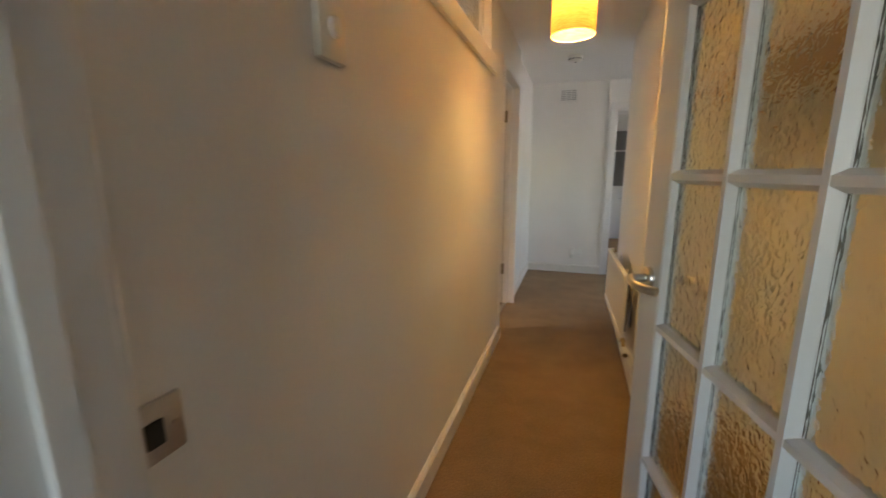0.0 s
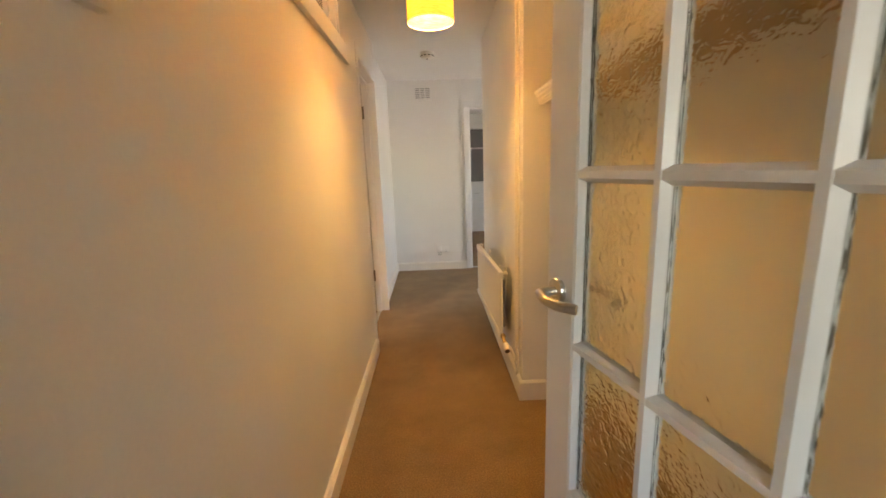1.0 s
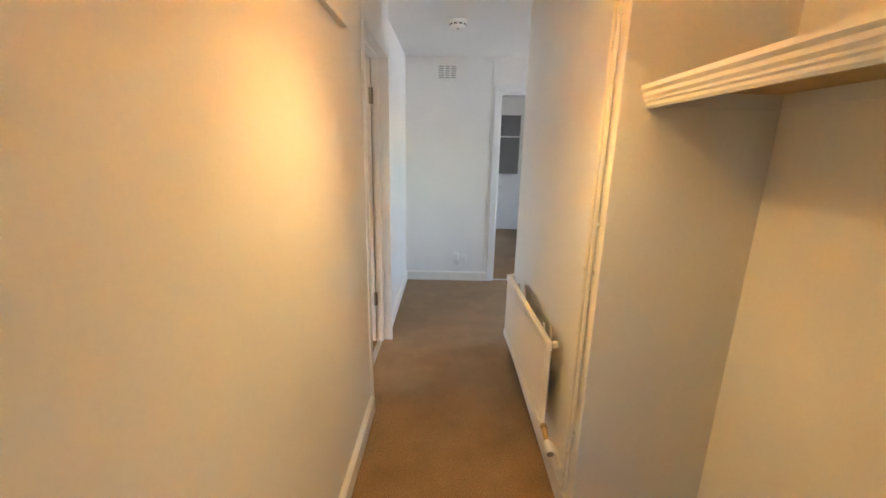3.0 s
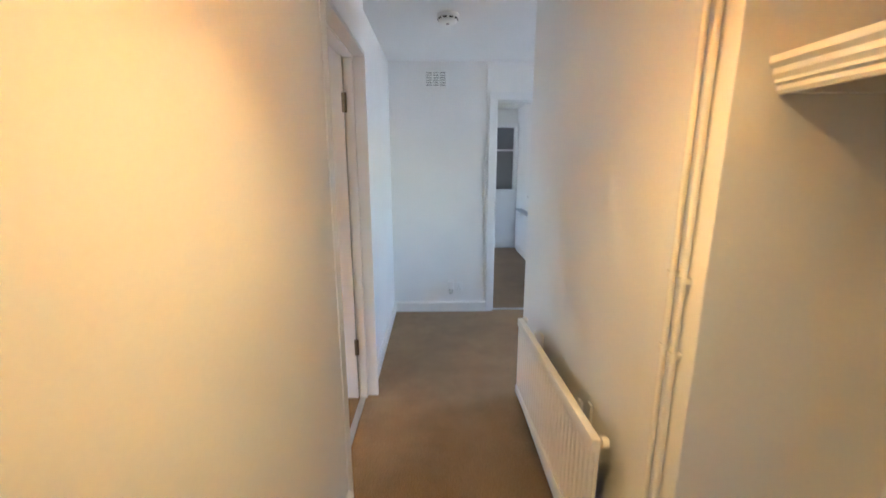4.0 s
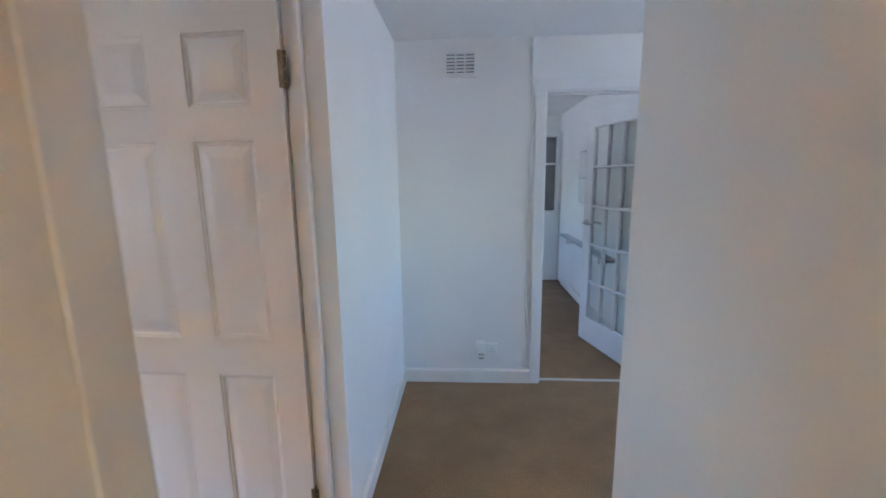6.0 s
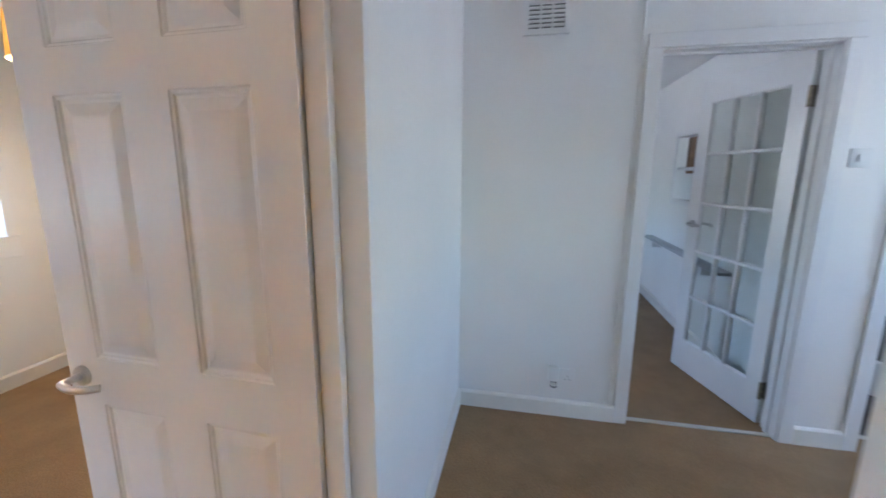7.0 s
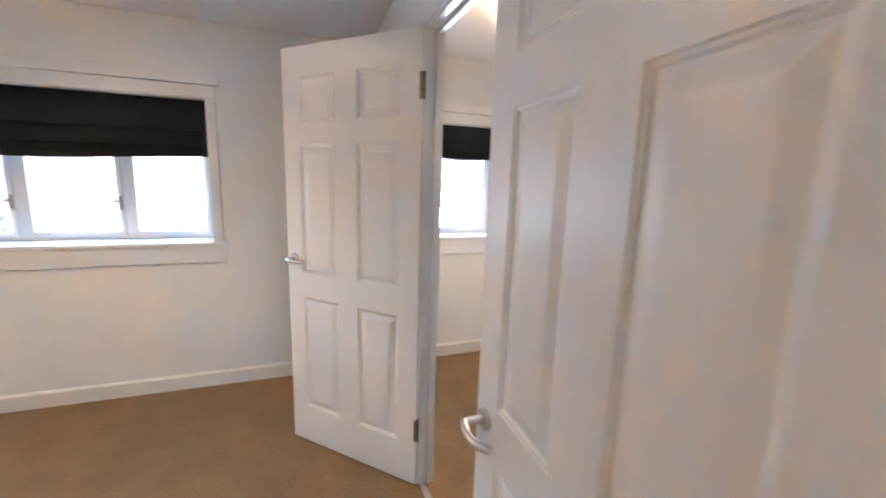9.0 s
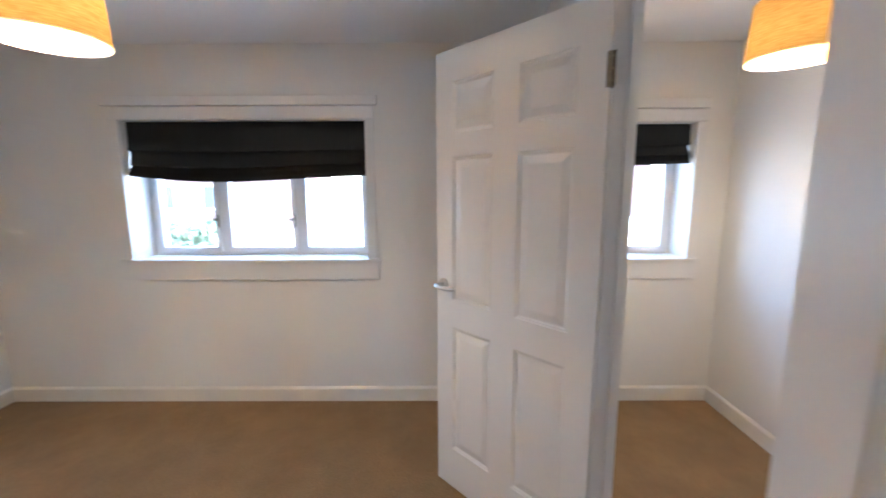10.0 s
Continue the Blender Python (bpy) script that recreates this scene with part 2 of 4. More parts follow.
def wall_boxes(bm, axis, c0, c1, a0, a1, z0, z1, holes=()):
    """A wall from a0 to a1 along an axis, c0 to c1 thick, with holes (a, b, bottom, top)."""
    def put(a, b, lo, hi):
        if b - a > 1e-4 and hi - lo > 1e-4:
            add_box(bm, *((c0, a, lo, c1, b, hi) if axis == "y" else (a, c0, lo, b, c1, hi)))
    at = a0
    for a, b, lo, hi in sorted(holes):
        put(at, a, z0, z1)
        put(a, b, z0, lo)
        put(a, b, hi, z1)
        at = b
    put(at, a1, z0, z1)
    return bm


H = 2.30  # ceiling height


def wall(name, axis, c0, c1, a0, a1, holes=(), label="cream painted plaster wall, plain and smooth"):
    return single(name, wall_boxes(bmesh.new(), axis, c0, c1, a0, a1, 0, H, holes), M_WALL, label, "wall", "structure")


# ---- structure ----
D1 = (3.578, 4.375)      # bedroom doorway in the hall wall, along y
D2 = (-1.62, -0.79)      # box room doorway in the dividing wall, along x
D3 = (0.925, 1.685)      # living room doorway, along x
D4 = (2.03, 2.79)        # kitchen doorway, along x
D0 = (0.075, 0.918)       # doorway where the walk begins, along x
EY = 2.828               # corner where the alcove meets the hall
NY = 5.82                # face of the hall's end wall
WX = -2.905              # inner face of the window wall
W1 = (1.93, 3.455, 0.985, 1.86)
W2 = (4.93, 5.505, 0.985, 1.835)
LIGHT = (2.16, 3.02, 1.95, 2.22)

single("floor", box_mesh(-3.2, -2.8, -0.12, 4.3, 9.2, 0.0), M_CARPET, "short pile beige brown fitted carpet, slightly worn", "carpet", "structure")
single("kitchen_floor", box_mesh(1.82, 5.96, 0.0, 4.1, 8.9, 0.004), M_VINYL, "dark grey vinyl kitchen floor", "floor", "structure")
single("ceiling", box_mesh(-3.3, -2.9, H, 4.4, 9.3, H + 0.15), M_CEIL, "white painted flat plaster ceiling", "ceiling", "structure")

wall("wall_hall_west", "y", -0.12, 0.012, 0.8, D1[1], [(LIGHT[0], LIGHT[1], LIGHT[2], LIGHT[3]), (D1[0], D1[1], 0, 2.0)])
wall("wall_hall_west_end", "y", -0.12, -0.03, D1[1], NY)
wall("wall_dividing", "x", 4.45, 4.527, WX, -0.12, [(D2[0], D2[1], 0, 2.0)])
wall("wall_windows", "y", -3.20, WX, 0.86, 5.95, [W1, W2])
wall("wall_bedroom_south", "x", 0.86, 0.98, WX, -0.12)
wall("wall_box_room_north", "x", 5.73, 5.95, WX, -0.12)
wall("wall_hall_north", "x", NY, 5.95, -0.12, 3.07, [(D3[0], D3[1], 0, 1.985), (D4[0], D4[1], 0, 1.985)])
wall("wall_start", "x", 0.755, 0.875, 0.0, 1.5, [(D0[0], D0[1], 0, 2.0)])
wall("wall_alcove", "y", 1.38, 1.5, 0.9, EY)
wall("wall_hall_east", "y", 0.91, 1.5, EY, 4.36)
wall("wall_lobby_south", "x", 4.25, 4.36, 1.5, 3.9)
# This opening is out of view, added and sized to daylight the lobby.
wall("wall_lobby_east", "y", 3.9, 4.02, 4.25, 5.83, [(4.72, 5.5, 1.15, 1.93)])
wall("wall_living_east", "y", 1.735, 1.82, 5.95, 8.95, [(7.34, 7.88, 1.16, 1.73)])
wall("wall_living_west", "y", -1.72, -1.6, 5.95, 8.95, [(7.0, 7.8, 1.05, 1.8)])
wall("wall_living_north", "x", 8.95, 9.07, -1.72, 4.1)
wall("wall_kitchen_east", "y", 4.0, 4.12, 5.95, 8.95, [(6.9, 7.4, 1.25, 1.85)])
wall("wall_kitchen_south", "x", 5.83, 5.95, 3.07, 4.12)
wall("wall_first_room_south", "x", -2.62, -2.5, -1.3, 2.3, [(0.15, 0.95, 1.1, 1.9)])
wall("wall_first_room_west", "y", -1.3, -1.18, -2.5, 0.9)
wall("wall_first_room_east", "y", 2.18, 2.3, -2.5, 0.9)
wall("wall_first_room_north", "x", 0.78, 0.9, 1.5, 2.18)
wall("wall_first_room_north_west", "x", 0.78, 0.86, -1.18, -0.12)


def skirting(axis, face, side, a, b, height=0.10, depth=0.016):
    """A skirting board along a wall face; side: the way it stands proud."""
    o = [(face, 0.0), (face + side * depth, 0.0), (face + side * depth, height - 0.012), (face + side * depth * 0.45, height - 0.002), (face, height)]
    bm = add_profile(bmesh.new(), o, axis, a, b)
    return single("baseboard", bm, M_SKIRT, "white painted wooden skirting board along the wall", "skirting", "structure")


skirting("y", 0.012, 1, 0.93, D1[0] - 0.067, depth=0.022)
skirting("y", -0.03, 1, D1[1] + 0.002, NY)
skirting("x", NY, -1, -0.014, D3[0] - 0.062)
skirting("x", NY, -1, D3[1] + 0.062, D4[0] - 0.062)
skirting("y", 0.91, -1, EY + 0.001, 4.376, 0.115)
skirting("x", EY, -1, 0.893, 1.38, 0.115, 0.014)
skirting("y", 1.38, -1, 0.92, EY - 0.014, 0.115)
skirting("x", 4.36, 1, 0.91, 3.9)
skirting("y", WX, 1, 0.98, 4.45)
skirting("x", 0.98, 1, WX + 0.016, -0.12)
skirting("y", WX, 1, 4.527, 5.73)
skirting("x", 5.73, -1, WX + 0.016, -0.12)
skirting("x", 4.45, -1, WX + 0.016, D2[0] - 0.07)
skirting("y", 1.735, -1, 6.08, 8.6)
skirting("x", 4.527, 1, WX + 0.016, D2[0] - 0.03)


def door_frame(name, axis, c0, c1, a, b, top, stop_at, arch=(1, 1), width=0.062, sides=(1, 1), proud=0.016, deep_stop=0.012, label="white gloss painted wooden door frame"):
    """Lining, stops and architraves of a doorway from a to b; the wall is c0 to c1 thick; stop_at: place of the stop across the wall."""
    f = empty(name, Matrix(), label, "door frame", "structure")

    def put(pname, u0, u1, s0, s1, z0, z1, bevel=0.002):
        part(pname, box_mesh(*((u0, s0, z0, u1, s1, z1) if axis == "x" else (s0, u0, z0, s1, u1, z1)), bevel=bevel), M_GLOSS, f, smooth=False)

    t = 0.012
    put("jamb", a - 0.012, a + t, c0 - 0.001, c1 + 0.001, 0, top)
    put("jamb", b - t, b + 0.012, c0 - 0.001, c1 + 0.001, 0, top)
    put("head", a + t, b - t, c0 - 0.001, c1 + 0.001, top - t, top + 0.008)
    s0, s1 = stop_at
    put("stop", a + t, a + t + 0.012, s0, s1, 0, top - t)
    put("stop", b - t - deep_stop, b - t, s0, s1, 0, top - t)
    put("stop", a + t + 0.012, b - t - deep_stop, s0, s1, top - t - 0.012, top - t)
    for on, face, way in ((arch[0], c0, -1), (arch[1], c1, 1)):
        if not on:
            continue
        lo, hi = sorted((face + way * 0.001, face + way * proud))
        if sides[0]:
            put("architrave", a - width, a + 0.004, lo, hi, 0, top - 0.004, proud / 4)
        if sides[1]:
            put("architrave", b - 0.004, b + width, lo, hi, 0, top - 0.004, proud / 4)
        put("architrave", a - width * sides[0], b + width * sides[1], lo, hi, top - 0.0035, top + min(width, 0.07), proud / 4)
    return f


door_frame("door_frame_1", "y", -0.121, 0.012, D1[0], D1[1], 2.0, (-0.098, -0.050), (0, 1), 0.065, (1, 0), 0.005, 0.028)
door_frame("door_frame_2", "x", 4.45, 4.527, D2[0], D2[1], 2.0, (4.49, 4.51), (1, 0), 0.055, (1, 0))
door_frame("door_frame_3", "x", NY, 5.95, D3[0], D3[1], 1.985, (5.875, 5.905), (1, 0), 0.062)
door_frame("door_frame_4", "x", NY, 5.95, D4[0], D4[1], 1.985, (5.875, 5.905), (1, 0), 0.062)
door_frame("door_frame_5", "x", 0.755, 0.875, D0[0], D0[1], 2.0, (0.80, 0.83), (0, 1), 0.062)

# threshold strips
for name, dims in (("threshold_strip", (-0.095, D1[0] + 0.012, 0.0, -0.06, D1[1] - 0.012, 0.006)),
                   ("threshold_strip", (D2[0] + 0.012, 4.46, 0.0, D2[1] - 0.012, 4.488, 0.006)),
                   ("threshold_strip", (D3[0] + 0.012, 5.845, 0.0, D3[1] - 0.012, 5.875, 0.006)),
                   ("threshold_strip", (D4[0] + 0.012, 5.93, 0.0, D4[1] - 0.012, 5.958, 0.007))):
    single(name, box_mesh(*dims, bevel=0.002), M_STRIP, "thin aluminium carpet threshold strip in a doorway", "threshold", "structure")


# ---- doors ----
def lever_handle(parent, x, y, z, way, toward, mat=M_STEEL, out=0.0):
    """A round rose and a curved lever on a door's face. way: +1 or -1, out of the face along y; toward: along x."""
    h = part("handle", add_lathe(bmesh.new(), [(0.002, 0), (0.026, 0), (0.026, 0.006), (0.024, 0.009), (0.010, 0.0095), (0.0095, 0.03), (0.002, 0.03)], 28, Matrix.Translation((x, y, z)) @ Matrix.Rotation(radians(-90 * way), 4, "X")), mat, parent, "brushed steel lever handle on a round rose", True)
    pts = []
    for k in range(11):
        s = k / 10
        pts.append((x + toward * (0.002 + 0.098 * s), y + way * (0.042 + out + 0.010 * math.sin(math.pi * s) - 0.018 * s ** 4), z - 0.004 * s))
    bm = add_tube(bmesh.new(), [(x, y + way * 0.025, z), (x + toward * 0.001, y + way * (0.038 + out), z)] + pts, 0.0095, 12)
    part("lever", bm, mat, h, smooth=True)
    return h


def butt_hinge(parent, x, y, z, way):
    """Two leaves folded round a knuckle of five barrels, screws on the leaf that shows."""
    bm = bmesh.new()
    add_box(bm, x - 0.002, y - way * 0.032, z - 0.05, x + 0.0015, y, z + 0.05)
    add_box(bm, x + 0.0015, y + way * 0.0005, z - 0.05, x + 0.010, y + way * 0.003, z + 0.05)
    add_box(bm, x - 0.016, y + way * 0.0005, z - 0.05, x - 0.002, y + way * 0.003, z + 0.05)
    h = part("hinge", bm, M_HINGE, parent, "dull metal butt hinge", True)
    pin = bmesh.new()
    for k in range(5):
        z0 = z - 0.05 + 0.02 * k
        add_tube(pin, [(x, y + way * 0.0045, z0 + 0.0008), (x, y + way * 0.0045, z0 + 0.0192)], 0.0062, 10)
    part("knuckle", pin, M_KNUCKLE, h, "worn brassy hinge knuckle", True)
    for dz in (-0.034, 0.0, 0.034):
        part("screw", add_tube(bmesh.new(), [(x - 0.011, y + way * 0.002, z + dz), (x - 0.011, y + way * 0.0042, z + dz)], 0.0034, 8), M_KNUCKLE, h)


PANELS_Z = ((0.20, 0.80), (0.925, 1.548), (1.645, 1.85))
DOOR_H, DOOR_T = 1.978, 0.036


def panel_faces(bm, x0, x1, z0, z1):
    """One raised and fielded panel, both faces, closed."""
    prof = ((0.0, 0.0), (0.003, 0.0032), (0.008, 0.0040), (0.012, 0.0080), (0.018, 0.0085), (0.044, 0.0025), (0.050, 0.0020))
    sides = []
    for way in (-1, 1):
        rings = []
        for inset, depth in prof:
            y = way * (DOOR_T / 2 - depth)
            rings.append([bm.verts.new(p) for p in ((x0 + inset, y, z0 + inset), (x1 - inset, y, z0 + inset), (x1 - inset, y, z1 - inset), (x0 + inset, y, z1 - inset))])
        for r0, r1 in zip(rings, rings[1:]):
            for k in range(4):
                bm.faces.new((r0[k], r0[(k + 1) % 4], r1[(k + 1) % 4], r1[k]))
        bm.faces.new(rings[-1])
        sides.append(rings[0])
    for k in range(4):
        bm.faces.new((sides[0][k], sides[0][(k + 1) % 4], sides[1][(k + 1) % 4], sides[1][k]))
    return bm


def panel_door(name, m, width, label, hinge_way, handle_z=0.905, hinges=(0.341, 1.742)):
    """Hinge edge at x = 0, free edge at x = width, thickness about y = 0, foot at z = 0."""
    d = empty(name, m, label, "door", "structure")
    st, mid = 0.10, 0.118
    pw = (width - 2 * st - mid) / 2
    cols = ((st, st + pw), (st + pw + mid, width - st))
    t = DOOR_T / 2
    bm = bmesh.new()
    add_box(bm, 0, -t, 0, cols[0][0], t, DOOR_H)
    add_box(bm, cols[1][1], -t, 0, width, t, DOOR_H)
    add_box(bm, cols[0][1], -t, 0, cols[1][0], t, DOOR_H)
    zs = [0.0] + [v for p in PANELS_Z for v in p] + [DOOR_H]
    for lo, hi in zip(zs[::2], zs[1::2]):
        for a, b in cols:
            add_box(bm, a, -t, lo, b, t, hi)
    bmesh.ops.remove_doubles(bm, verts=bm.verts, dist=0.0001)
    part("leaf", bm, M_DOOR, d)
    for a, b in cols:
        for lo, hi in PANELS_Z:
            part("panel", panel_faces(bmesh.new(), a, b, lo, hi), M_DOOR, d)
    for way in (-1, 1):
        lever_handle(d, width - 0.047, way * t, handle_z, way, -1, M_STEEL, 0.010)
    for z in hinges:
        butt_hinge(d, -0.002, hinge_way * t, z, hinge_way)
    part("latch_plate", box_mesh(width - 0.001, -0.011, handle_z - 0.05, width + 0.0015, 0.011, handle_z + 0.05, bevel=0.0005), M_STEEL, d)
    return d


def grime(door, x, z0, z1, seed):
    """A broken dark line of old putty down one edge of a pane, uneven in width."""
    rnd = random.Random(seed)
    bm = bmesh.new()
    for y in (-0.0032, 0.0022):
        n = 26
        rows = []
        for k in range(n + 1):
            z = z0 + (z1 - z0) * k / n
            w = max(0.0002, rnd.gauss(0.0006, 0.0013))
            rows.append([bm.verts.new(p) for p in ((x + 0.0005, y, z), (x - w, y, z), (x - w, y + 0.001, z), (x + 0.0005, y + 0.001, z))])
        for p, q in zip(rows, rows[1:]):
            for j in range(4):
                bm.faces.new((p[j], p[(j + 1) % 4], q[(j + 1) % 4], q[j]))
        bm.faces.new(rows[0])
        bm.faces.new(rows[-1][::-1])
    part("putty_line", bm, M_PUTTY, door, "grimy dark putty line")


def glazed_door(name, m, width, label, hinge_way, glass, handle_z=1.05, st=0.10, base=0.215, slim=0.0, bar=0.024, grimy=False):
    d = empty(name, m, label, "door", "structure")
    t = DOOR_T / 2
    bm = bmesh.new()
    rows = [base + k * 0.325 for k in range(6)]
    add_box(bm, 0, -t, 0, st, t, DOOR_H, 0.0015)
    add_box(bm, width - st, -t, 0, width - slim, t, DOOR_H, 0.0015)
    add_box(bm, st, -t, 0, width - st, t, rows[0])
    add_box(bm, st, -t, rows[-1], width - st, t, DOOR_H)
    part("leaf", bm, M_GLOSS, d)
    pw = (width - 2 * st) / 3

    def bead(axis, c, a, b, inset=0.0):
        """A glazing bar with sloping shoulders on both faces."""
        w, n = bar / 2, bar * 0.21
        o = [(-w, -0.006), (-n, -t + inset), (n, -t + inset), (w, -0.006), (w, 0.006), (n, t - inset), (-n, t - inset), (-w, 0.006)]
        pb = bmesh.new()
        if axis == "z":
            add_profile(pb, [(c + u, v) for u, v in o], "z", a, b)
        else:
            add_profile(pb, [(v, c + u) for u, v in o], "x", a, b)
        part("glazing_bar", pb, M_GLOSS, d)

    for k in (1, 2):
        bead("z", st + k * pw, rows[0], rows[-1])
    for r in rows[1:-1]:
        for k in range(3):
            bead("x", r, st + k * pw + (0.006 if k else 0), st + (k + 1) * pw - (0.006 if k < 2 else 0), 0.0008)
    # sloping beads round the edge of the glazed field
    for x, way in ((st, 1), (width - st, -1)):
        for face in (-1, 1):
            pb = add_profile(bmesh.new(), [(x, face * t * 0.97), (x + way * 0.005, face * t * 0.9), (x + way * 0.014, face * 0.006), (x, face * 0.006)], "z", rows[0], rows[-1])
            part("glazing_bead", pb, M_GLOSS, d)
    for z, way in ((rows[0], 1), (rows[-1], -1)):
        for face in (-1, 1):
            pb = add_profile(bmesh.new(), [(face * t * 0.97, z), (face * t * 0.9, z + way * 0.005), (face * 0.006, z + way * 0.014), (face * 0.006, z)], "x", st + 0.001, width - st - 0.001)
            part("glazing_bead", pb, M_GLOSS, d)
    for k in range(3):
        for lo, hi in zip(rows, rows[1:]):
            p = part("pane", box_mesh(st + k * pw + 0.004, -0.002, lo + 0.004, st + (k + 1) * pw - 0.004, 0.002, hi - 0.004), glass, d)
            p.visible_shadow = False
            if grimy:
                grime(d, st + (k + 1) * pw - bar / 2, lo + bar / 2, hi - bar / 2, 100 * k + lo)
    for way in (-1, 1):
        lever_handle(d, width - 0.055, way * t, handle_z, way, -1)
    for z in (0.2, 1.76):
        butt_hinge(d, -0.002, hinge_way * t, z, hinge_way)
    return d


def leaf_pose(hx, hy, fx, fy, z=0.008):
    return pose(hx, hy, z, 0, 0, math.degrees(math.atan2(fy - hy, fx - hx)))


door_1 = panel_door("door_1", leaf_pose(-0.102, 4.339, -0.832, 4.369), 0.71, "white six-panel bedroom door standing open, steel lever handle", 1, 0.875)
door_2 = panel_door("door_2", leaf_pose(-1.607, 4.444, -2.17, 3.918, 0.018), 0.762, "white six-panel box room door standing wide open", 1, 0.992, (0.275, 1.762))
door_3 = glazed_door("door_3", leaf_pose(1.668, 5.965, 1.462, 6.69), 0.75, "white glazed door of fifteen clear panes, open into the living room", 1, M_CLEAR)
door_4 = glazed_door("door_4", leaf_pose(2.775, 5.965, 2.47, 6.65), 0.75, "white glazed kitchen door of fifteen panes standing open", 1, M_CLEAR)
door_5 = glazed_door("door_5", leaf_pose(0.877, 0.892, 0.704, 1.665), 0.774, "white glazed hall door with fifteen rippled obscure panes, open", 1, M_OBSCURE, 1.02, 0.104, 0.272, 0.012, 0.027, True)


# ---- windows ----
def window(name, opening, bars, cornice, label):
    """A window in the west wall: reveal lining, plastic casements, sill, apron, architrave and cornice board."""
    a, b, lo, hi = opening
    w = empty(name, Matrix(), label, "window", "structure")
    x0, x1 = -3.165, -3.105
    fr, low = 0.045, 0.022
    bm = bmesh.new()
    for dims in ((x0, a, lo, x1, a + fr, hi), (x0, b - fr, lo, x1, b, hi), (x0, a + fr, lo, x1, b - fr, lo + low), (x0, a + fr, hi - fr, x1, b - fr, hi)):
        add_box(bm, *dims)
    part("window_frame", bm, M_UPVC, w)
    edges = [a + fr] + [v for c in bars for v in (c - 0.022, c + 0.022)] + [b - fr]
    for c in bars:
        part("mullion", box_mesh(x0, c - 0.022, lo + low, x1 + 0.003, c + 0.022, hi - fr, bevel=0.004), M_UPVC, w)
    for s, e in zip(edges[::2], edges[1::2]):
        sash = bmesh.new()
        q, xs0, xs1 = 0.028, -3.150, -3.090
        zl, zh = lo + low, hi - fr
        for dims in ((xs0, s, zl, xs1, s + q, zh), (xs0, e - q, zl, xs1, e, zh), (xs0, s + q, zl, xs1, e - q, zl + q), (xs0, s + q, zh - q, xs1, e - q, zh)):
            add_box(sash, *dims)
        so = part("sash", sash, M_UPVC, w)
        p = part("pane", box_mesh(-3.130, s + q - 0.004, zl + q - 0.004, -3.122, e - q + 0.004, zh - q + 0.004), M_CLEAR, so)
        p.visible_shadow = False
        hb = bmesh.new()
        add_box(hb, xs1, e - q + 0.004, lo + 0.19, xs1 + 0.012, e - 0.004, lo + 0.275, 0.003)
        add_box(hb, xs1 + 0.012, e - q + 0.002, lo + 0.235, xs1 + 0.034, e - 0.010, lo + 0.253, 0.003)
        add_box(hb, xs1 + 0.022, e - q - 0.010, lo + 0.235, xs1 + 0.037, e - 0.010, lo + 0.253, 0.003)
        if e > edges[-2]:
            hb.free()
            continue
        part("window_handle", hb, M_CATCH, so, "small metal window catch")
    # linings, sill and trim on the room side
    part("reveal", box_mesh(x1, a - 0.010, lo, WX + 0.001, a + 0.003, hi), M_GLOSS, w)
    part("reveal", box_mesh(x1, b - 0.003, lo, WX + 0.001, b + 0.010, hi), M_GLOSS, w)
    part("reveal", box_mesh(x1, a + 0.003, hi - 0.004, WX + 0.001, b - 0.003, hi + 0.008), M_GLOSS, w)
    part("window_sill", box_mesh(x1, a - 0.085, lo - 0.022, WX + 0.032, b + 0.075, lo - 0.0005, bevel=0.004), M_GLOSS, w)
    part("apron", box_mesh(WX + 0.001, a - 0.075, lo - 0.135, WX + 0.018, b + 0.065, lo - 0.0225, bevel=0.003), M_GLOSS, w)
    for s, e in ((a - 0.058, a + 0.001), (b - 0.001, b + 0.055)):
        part("architrave", box_mesh(WX + 0.001, s, lo, WX + 0.018, e, hi + 0.001, bevel=0.003), M_GLOSS, w)
    part("architrave", box_mesh(WX + 0.001, a - 0.058, hi + 0.002, WX + 0.018, b + 0.055, hi + 0.075, bevel=0.003), M_GLOSS, w)
    part("cornice_board", box_mesh(WX + 0.001, a - cornice[0], hi + 0.079, WX + 0.030, b + cornice[1], hi + 0.138, bevel=0.004), M_GLOSS, w)
    return w


window("window_1", W1, (2.424, 2.952), (0.092, 0.078), "white casement window of three panes with painted trim")
window("window_2", W2, (), (0.08, 0.058), "small white casement window with painted trim")


